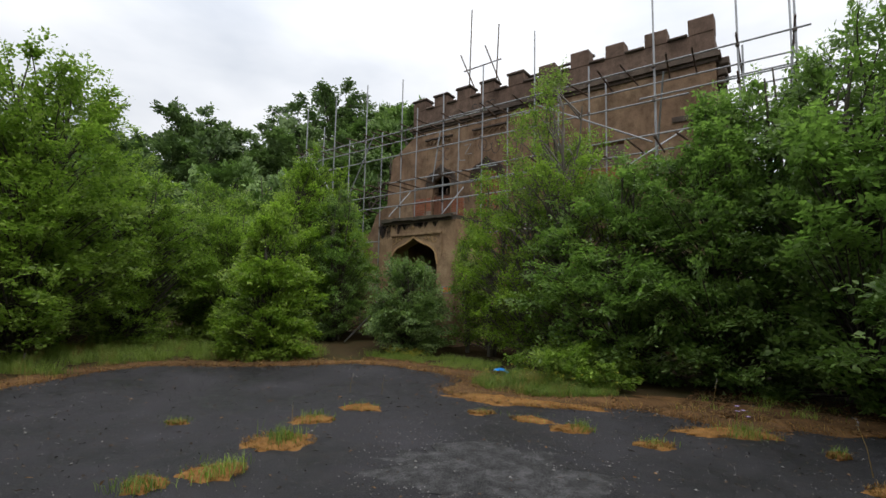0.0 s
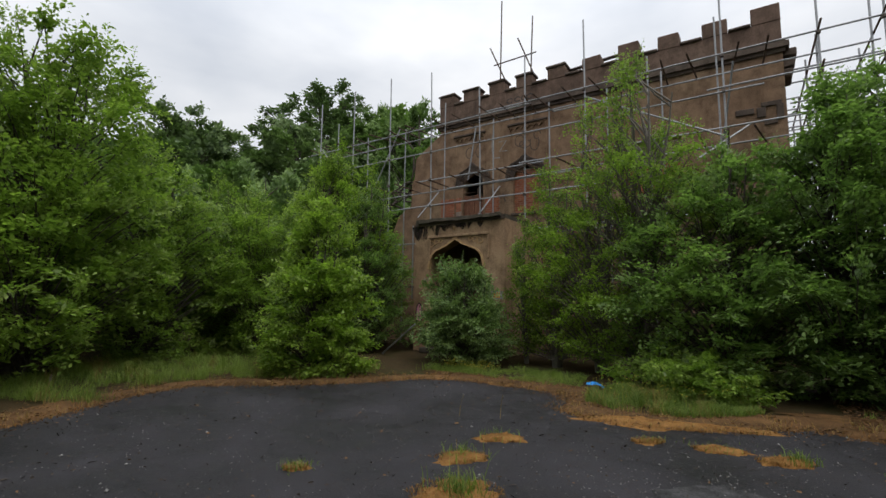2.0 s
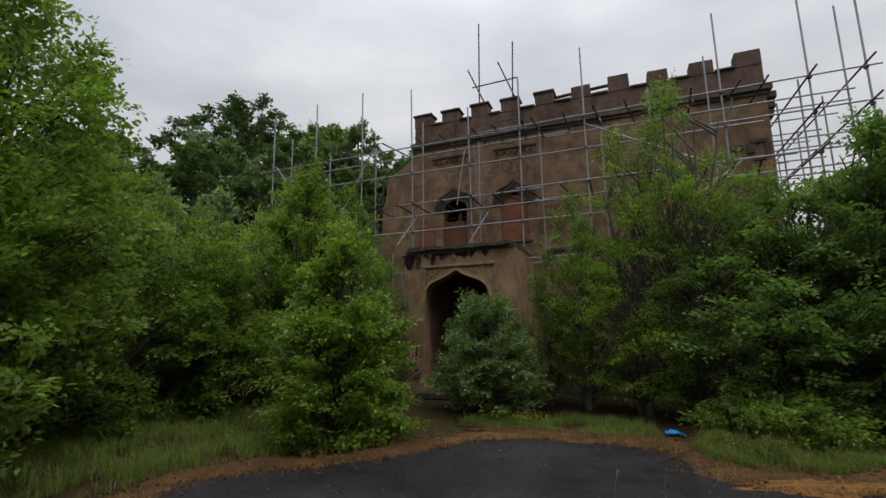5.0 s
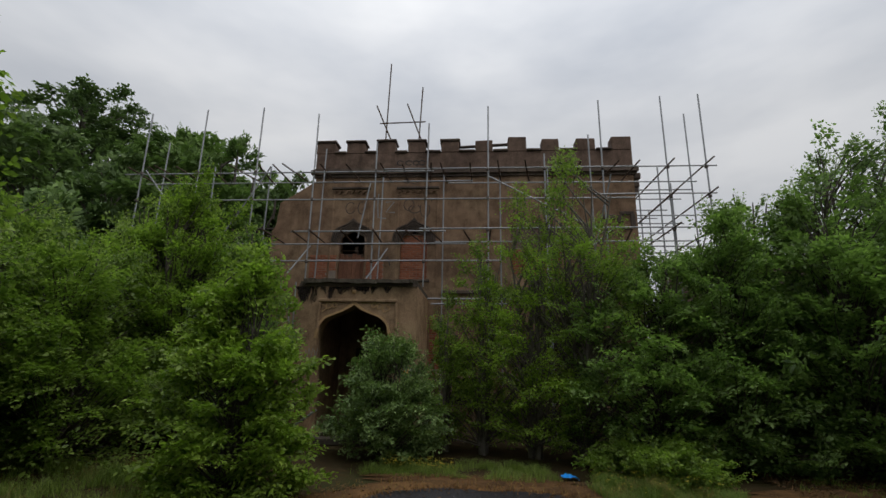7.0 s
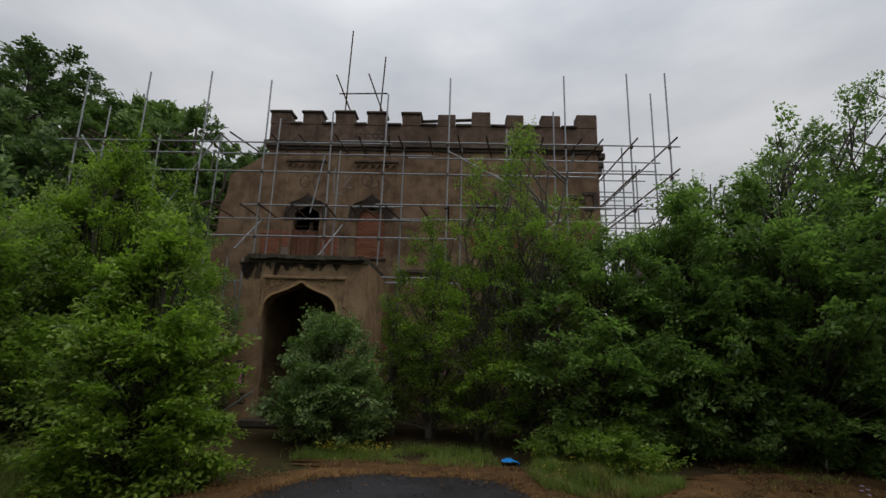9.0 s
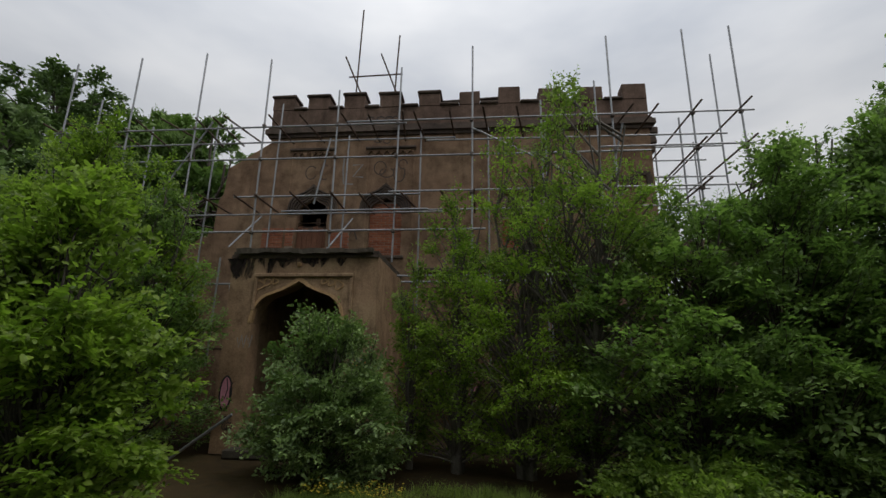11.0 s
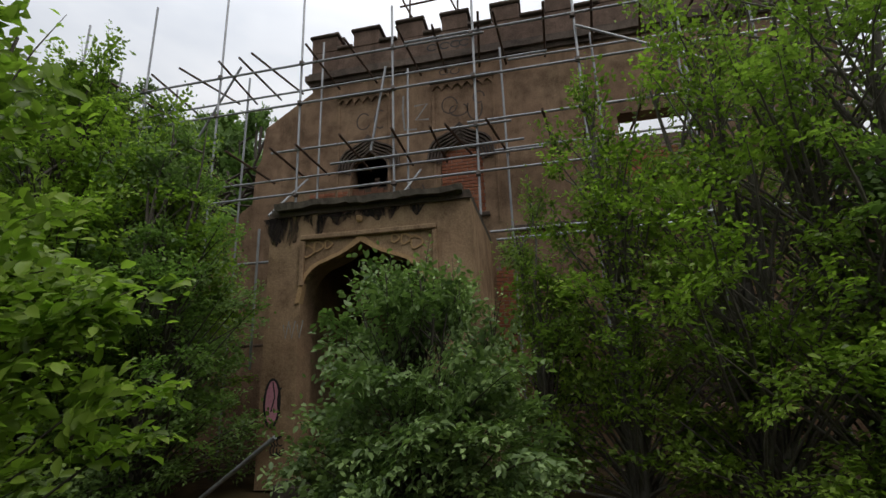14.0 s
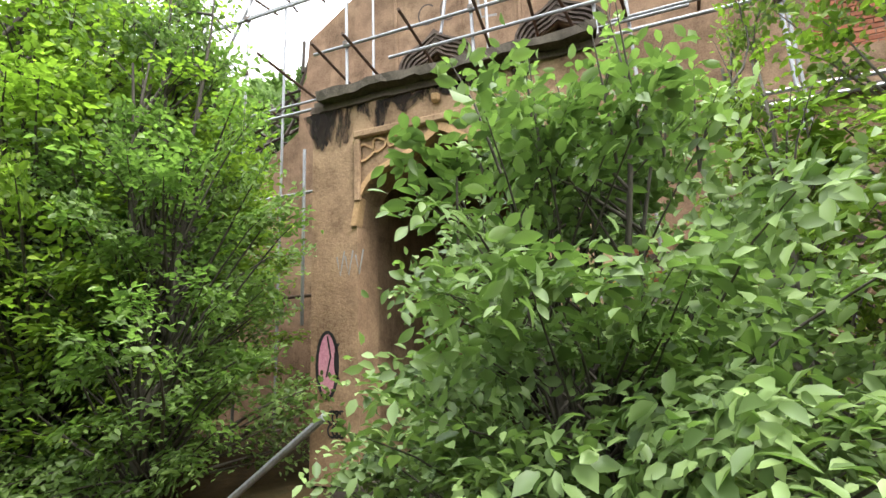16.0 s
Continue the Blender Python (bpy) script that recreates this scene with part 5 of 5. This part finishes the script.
rg = np.random.default_rng(77)
WEST = [(-13.0, 0.4), (-11.0, 1.2), (-11.2, 2.6), (-10.8, 4.0), (-9.9, 4.6), (-9.2, 5.5), (-9.4, 6.6), (-11.2, 7.6), (-15.5, 6.8), (-15.0, 3.0)]
MIDDLE = [(-8.9, 7.0), (-7.4, 6.95), (-5.7, 6.75), (-5.2, 7.0), (-5.4, 8.2), (-8.2, 8.0)]
EAST = [(-4.75, 5.75), (-4.2, 5.45), (-3.3, 5.65), (-2.7, 6.1), (-2.5, 6.6), (-2.7, 7.4), (-4.6, 7.3), (-4.9, 6.6)]
FAR_EAST = [(-1.6, 6.1), (0.4, 6.7), (4.0, 7.0), (4.0, 8.6), (-1.6, 8.2)]
for label, poly, n, h, wd, mat, cl in (
        ("long fresh green grass on the verge", WEST, 26000, 0.27, 0.0045, M_GRASS, 1), ("dry straw-coloured grass on the verge", WEST, 1600, 0.42, 0.004, M_GRASS_DRY, 1),
        ("short green grass before the bushes", MIDDLE, 7000, 0.17, 0.0045, M_GRASS, 1), ("bright green grass on the verge", EAST, 15000, 0.2, 0.0045, M_GRASS, 1),
        ("dry straw-coloured grass on the verge", EAST, 1500, 0.24, 0.004, M_GRASS_DRY, 1), ("thin grass in shade under the trees", FAR_EAST, 1800, 0.16, 0.006, M_GRASS, 1)):
    tagged(new("grass", blade_mesh("grass", scatter(poly, n, rg, cl), h, wd, mat, rg)), label, "grass", kind="stuff")

# short moss fibres and straw on the patches and along the litter border
pts = []
for x, y, rx, ry, rot in PATCHES:
    m = int(5200 * rx * ry) + 250
    a, q = rg.random(m) * 6.283, np.sqrt(rg.random(m)) * 1.08
    lx, ly, c, sn = q * np.cos(a) * rx, q * np.sin(a) * ry, math.cos(radians(rot)), math.sin(radians(rot))
    pts.append(np.stack([x + lx * c - ly * sn, y + lx * sn + ly * c], axis=1))
pts = np.concatenate(pts)
tagged(new("moss_fibres", blade_mesh("moss_fibres", pts, 0.035, 0.006, M_MOSS, rg, 0.012, 1.2)), "short orange-brown moss and dead fibres", "moss", kind="stuff")
tagged(new("straw_fibres", blade_mesh("straw_fibres", pts[rg.random(len(pts)) < 0.4], 0.05, 0.005, M_GRASS_DRY, rg, 0.012, 1.4)), "dry straw fibres lying in the moss patches", "dry grass", kind="stuff")
line = np.array(edge_line(0.05))
tang = unit(np.gradient(line, axis=0))
nrm = np.stack([-tang[:, 1], tang[:, 0]], axis=1)
k = rg.integers(0, len(line), 9000)
bp = line[k] + nrm[k] * (rg.random(9000) ** 1.4 * 0.75 - 0.18)[:, None]
tagged(new("moss_fibres", blade_mesh("moss_fibres", bp, 0.05, 0.007, M_MOSS, rg, 0.01, 1.3)), "orange-brown moss and dead grass along the asphalt edge", "moss", kind="stuff")
k = rg.integers(0, len(line), 5000)
bp = line[k] + nrm[k] * (rg.random(5000) * 0.9 - 0.12)[:, None]
tagged(new("grass", blade_mesh("grass", bp, 0.10, 0.005, M_GRASS_DRY, rg, 0.01, 1.0)), "dead straw-coloured grass along the asphalt edge", "grass", kind="stuff")

# fallen leaves and twigs
k = rg.integers(0, len(line), 13000)
litter_pts = np.concatenate([line[k] + nrm[k] * rg.normal(0.3, 0.3, (13000, 1)), scatter(FAR_EAST, 6000, rg), scatter(WEST, 1500, rg),
                             np.stack([rg.uniform(-10, 2, 260), rg.uniform(-1, 6, 260)], axis=1)])
nl = len(litter_pts)
P = np.concatenate([litter_pts, rg.uniform(0.012, 0.04, (nl, 1))], axis=1)
V, F = leaf_faces(P, unit(rg.normal(0, 1, (nl, 3)) * [1, 1, 0.15]), unit(rg.normal(0, 0.3, (nl, 3)) + [0, 0, 1]), rg.uniform(0.02, 0.065, nl), rg.uniform(0.01, 0.03, nl))
tagged(new("fallen_leaves", mesh_from("fallen_leaves", V, F, M_DEAD_LEAF)), "scattered brown fallen leaves", "leaf litter", kind="stuff")

# loose chippings on the asphalt
ctr = np.concatenate([np.stack([rg.uniform(-10, 1.5, 4000), rg.uniform(-1, 6.2, 4000)], axis=1), np.array([-2.5, 2.5]) + rg.normal(0, 0.75, (1100, 2))])
ctr = ctr[inside(EDGE + [(9, -6), (-12, -6)], ctr)]
ns = len(ctr)
rad = rg.uniform(0.003, 0.010, (ns, 1)) * (1 + (rg.random((ns, 1)) > 0.97) * 1.3)
octa = np.array([(1, 0, 0), (0, 1, 0), (-1, 0, 0), (0, -1, 0), (0, 0, 0.8), (0, 0, -0.5)], dtype=float)
jit = rg.uniform(0.6, 1.3, (ns, 6, 1))
V = (octa[None] * jit * rad[:, None, :] + np.concatenate([ctr, rad * 0.3], axis=1)[:, None, :]).reshape(-1, 3)
k = np.arange(ns)[:, None] * 6
F = np.concatenate([k + np.array([f]) for f in ((0, 1, 4), (1, 2, 4), (2, 3, 4), (3, 0, 4), (1, 0, 5), (2, 1, 5), (3, 2, 5), (0, 3, 5))], axis=1).reshape(-1, 3)
tagged(new("chippings", mesh_from("chippings", V, F, M_STONE)), "pale loose stone chippings on the asphalt", "gravel", kind="stuff")


nc = 4200
cp = np.stack([rg.uniform(-10.5, 1.5, nc), rg.uniform(-1, 6.3, nc)], axis=1)
cp = cp[inside(EDGE + [(9, -6), (-12, -6)], cp)]
nc = len(cp)
P = np.concatenate([cp, rg.uniform(0.004, 0.015, (nc, 1))], axis=1)
V, F = leaf_faces(P, unit(rg.normal(0, 1, (nc, 3)) * [1, 1, 0.2]), unit(rg.normal(0, 0.5, (nc, 3)) + [0, 0, 1]), rg.uniform(0.01, 0.04, nc) * (1 + 1.6 * (rg.random(nc) > 0.93)), rg.uniform(0.006, 0.022, nc))
tagged(new("debris", mesh_from("debris", V, F, M_TIMBER)), "dark bark crumbs and twig ends on the asphalt", "debris", kind="stuff")


def tuft(x, y, n, height, spread, seed, mat=None):
    rng = np.random.default_rng(seed)
    p = np.array([x, y]) + rng.normal(0, spread, (n, 2))
    ob = new("grass_tuft", blade_mesh("grass_tuft", p, height, 0.006, mat or M_GRASS, rng, 0.02, 1.1))
    return tagged(ob, "small green grass tuft growing on a moss patch", "grass", "grass tufts on the asphalt", "stuff")


for i, (x, y, n, h, sp) in enumerate([(-4.6, 1.9, 240, 0.20, 0.10), (-4.3, 1.02, 260, 0.17, 0.12), (-4.45, 0.5, 220, 0.14, 0.10), (-5.05, 2.66, 90, 0.12, 0.10), (-5.0, 3.42, 120, 0.13, 0.10), (-6.1, 1.5, 110, 0.07, 0.07),
                                      (-2.3, 4.28, 120, 0.12, 0.07), (-2.95, 4.35, 70, 0.08, 0.12), (-1.5, 4.27, 60, 0.08, 0.07), (-0.75, 5.3, 200, 0.14, 0.14), (0.05, 5.05, 60, 0.08, 0.05), (-3.6, 4.25, 40, 0.06, 0.08), (-10.7, 1.5, 220, 0.28, 0.12)]):
    tuft(x, y, n, h, sp, 500 + i)


def flowers(name, label, poly, n, z, size, mat, seed):
    """Small five-petalled heads on thin stalks."""
    rng = np.random.default_rng(seed)
    p = scatter(poly, n, rng)
    hz = z * rng.uniform(0.6, 1.2, n)
    top = thing(name, float(p[:, 0].mean()), float(p[:, 1].mean()), 0, label, "flowers")
    V, F = tubes([(np.array([[a, b, 0], [a + 0.01, b, h / 2], [a + 0.02, b + 0.01, h]]), [0.002, 0.0018, 0.0015]) for (a, b), h in zip(p, hz)], 3)
    mesh_part("stalk", mesh_from("stalk", V, F, M_GRASS), top, kind="stuff")
    P = np.repeat(np.concatenate([p + [0.02, 0.01], hz[:, None]], axis=1), 5, axis=0)
    a = np.tile(np.arange(5) * 1.2566, n) + np.repeat(rng.random(n) * 6, 5)
    D = np.stack([np.cos(a), np.sin(a), np.full(len(a), 0.35)], axis=1)
    V, F = leaf_faces(P, D, np.tile([[0, 0, 1.0]], (len(a), 1)), np.full(len(a), size), np.full(len(a), size * 0.8))
    mesh_part("petal", mesh_from("petal", V, F, mat), top, kind="stuff")


flowers("yellow_flowers", "low clump of small yellow flowers before the bushes", [(-8.4, 7.2), (-7.1, 7.1), (-7.1, 7.6), (-8.4, 7.7)], 170, 0.2, 0.016, M_YELLOW, 1)
flowers("yellow_flowers", "small yellow flowers scattered through verge grass", EAST, 130, 0.3, 0.014, M_YELLOW, 2)
flowers("purple_flowers", "single pale purple thistle head on a moss patch", [(-0.85, 5.35), (-0.7, 5.35), (-0.7, 5.45), (-0.85, 5.45)], 4, 0.3, 0.03, M_PURPLE, 3)

# dead stalks
for x, y, h, ln in ((-1.1, 5.6, 0.55, 0.06), (-0.9, 5.1, 0.4, 0.25), (0.25, 4.6, 0.5, -0.1), (-1.45, 4.3, 0.22, 0.12), (-4.75, 2.1, 0.33, -0.04), (-5.4, 4.2, 0.3, 0.03), (-5.9, 4.0, 0.28, 0.05), (-11.0, 1.1, 0.4, 0.1)):
    st = thing("dead_stalk", x, y, 0, "thin dry seed stalk standing on the asphalt", "weed", "dead stalks")
    V, F = tubes([(np.array([[x, y, 0], [x + ln * 0.3, y, h * 0.5], [x + ln, y + 0.02, h]]), [0.004, 0.003, 0.002])], 4)
    mesh_part("stem", mesh_from("stem", V, F, M_GRASS_DRY), st)
    q = np.array([[x + ln, y + 0.02, h]]) - np.linspace(0, 0.35, 9)[:, None] * np.array([[ln * 0.7, 0, h * 0.5]])
    rr = np.random.default_rng(int(abs(x) * 100))
    V, F = leaf_faces(q, unit(rr.normal(0, 1, (9, 3))), unit(rr.normal(0, 1, (9, 3))), np.full(9, 0.022), np.full(9, 0.014))
    mesh_part("seed_head", mesh_from("seed_head", V, F, M_STONE), st)

# crumpled blue plastic
bm = bmesh.new()
bmesh.ops.create_grid(bm, x_segments=14, y_segments=8, size=1.0)
for v in bm.verts:
    v.co = Vector((v.co.x * 0.16 * (1 - 0.25 * v.co.y ** 2), v.co.y * 0.10, 0.06 - 0.045 * v.co.x ** 2 + 0.03 * noise.noise(v.co * 3.5)))
bmesh.ops.solidify(bm, geom=bm.faces[:], thickness=0.006)
me = bpy.data.meshes.new("plastic_scrap")
bm.to_mesh(me)
bm.free()
me.materials.append(M_BLUE)
scrap = tagged(new("plastic_scrap", me), "crumpled bright blue plastic scrap on the verge", "litter")
scrap.matrix_world = pose(-5.03, 7.33, 0.0, 0, 8, 20)

# loose tube leaning by the porch
tube = thing("loose_tube", -10.9, 9.4, 0, "loose galvanised scaffold tube propped among the bushes", "scaffold tube")
part("tube", rod_bm((-11.4, 8.82, 0.02), (-10.1, 8.6, 0.9)), M_GALV, tube)
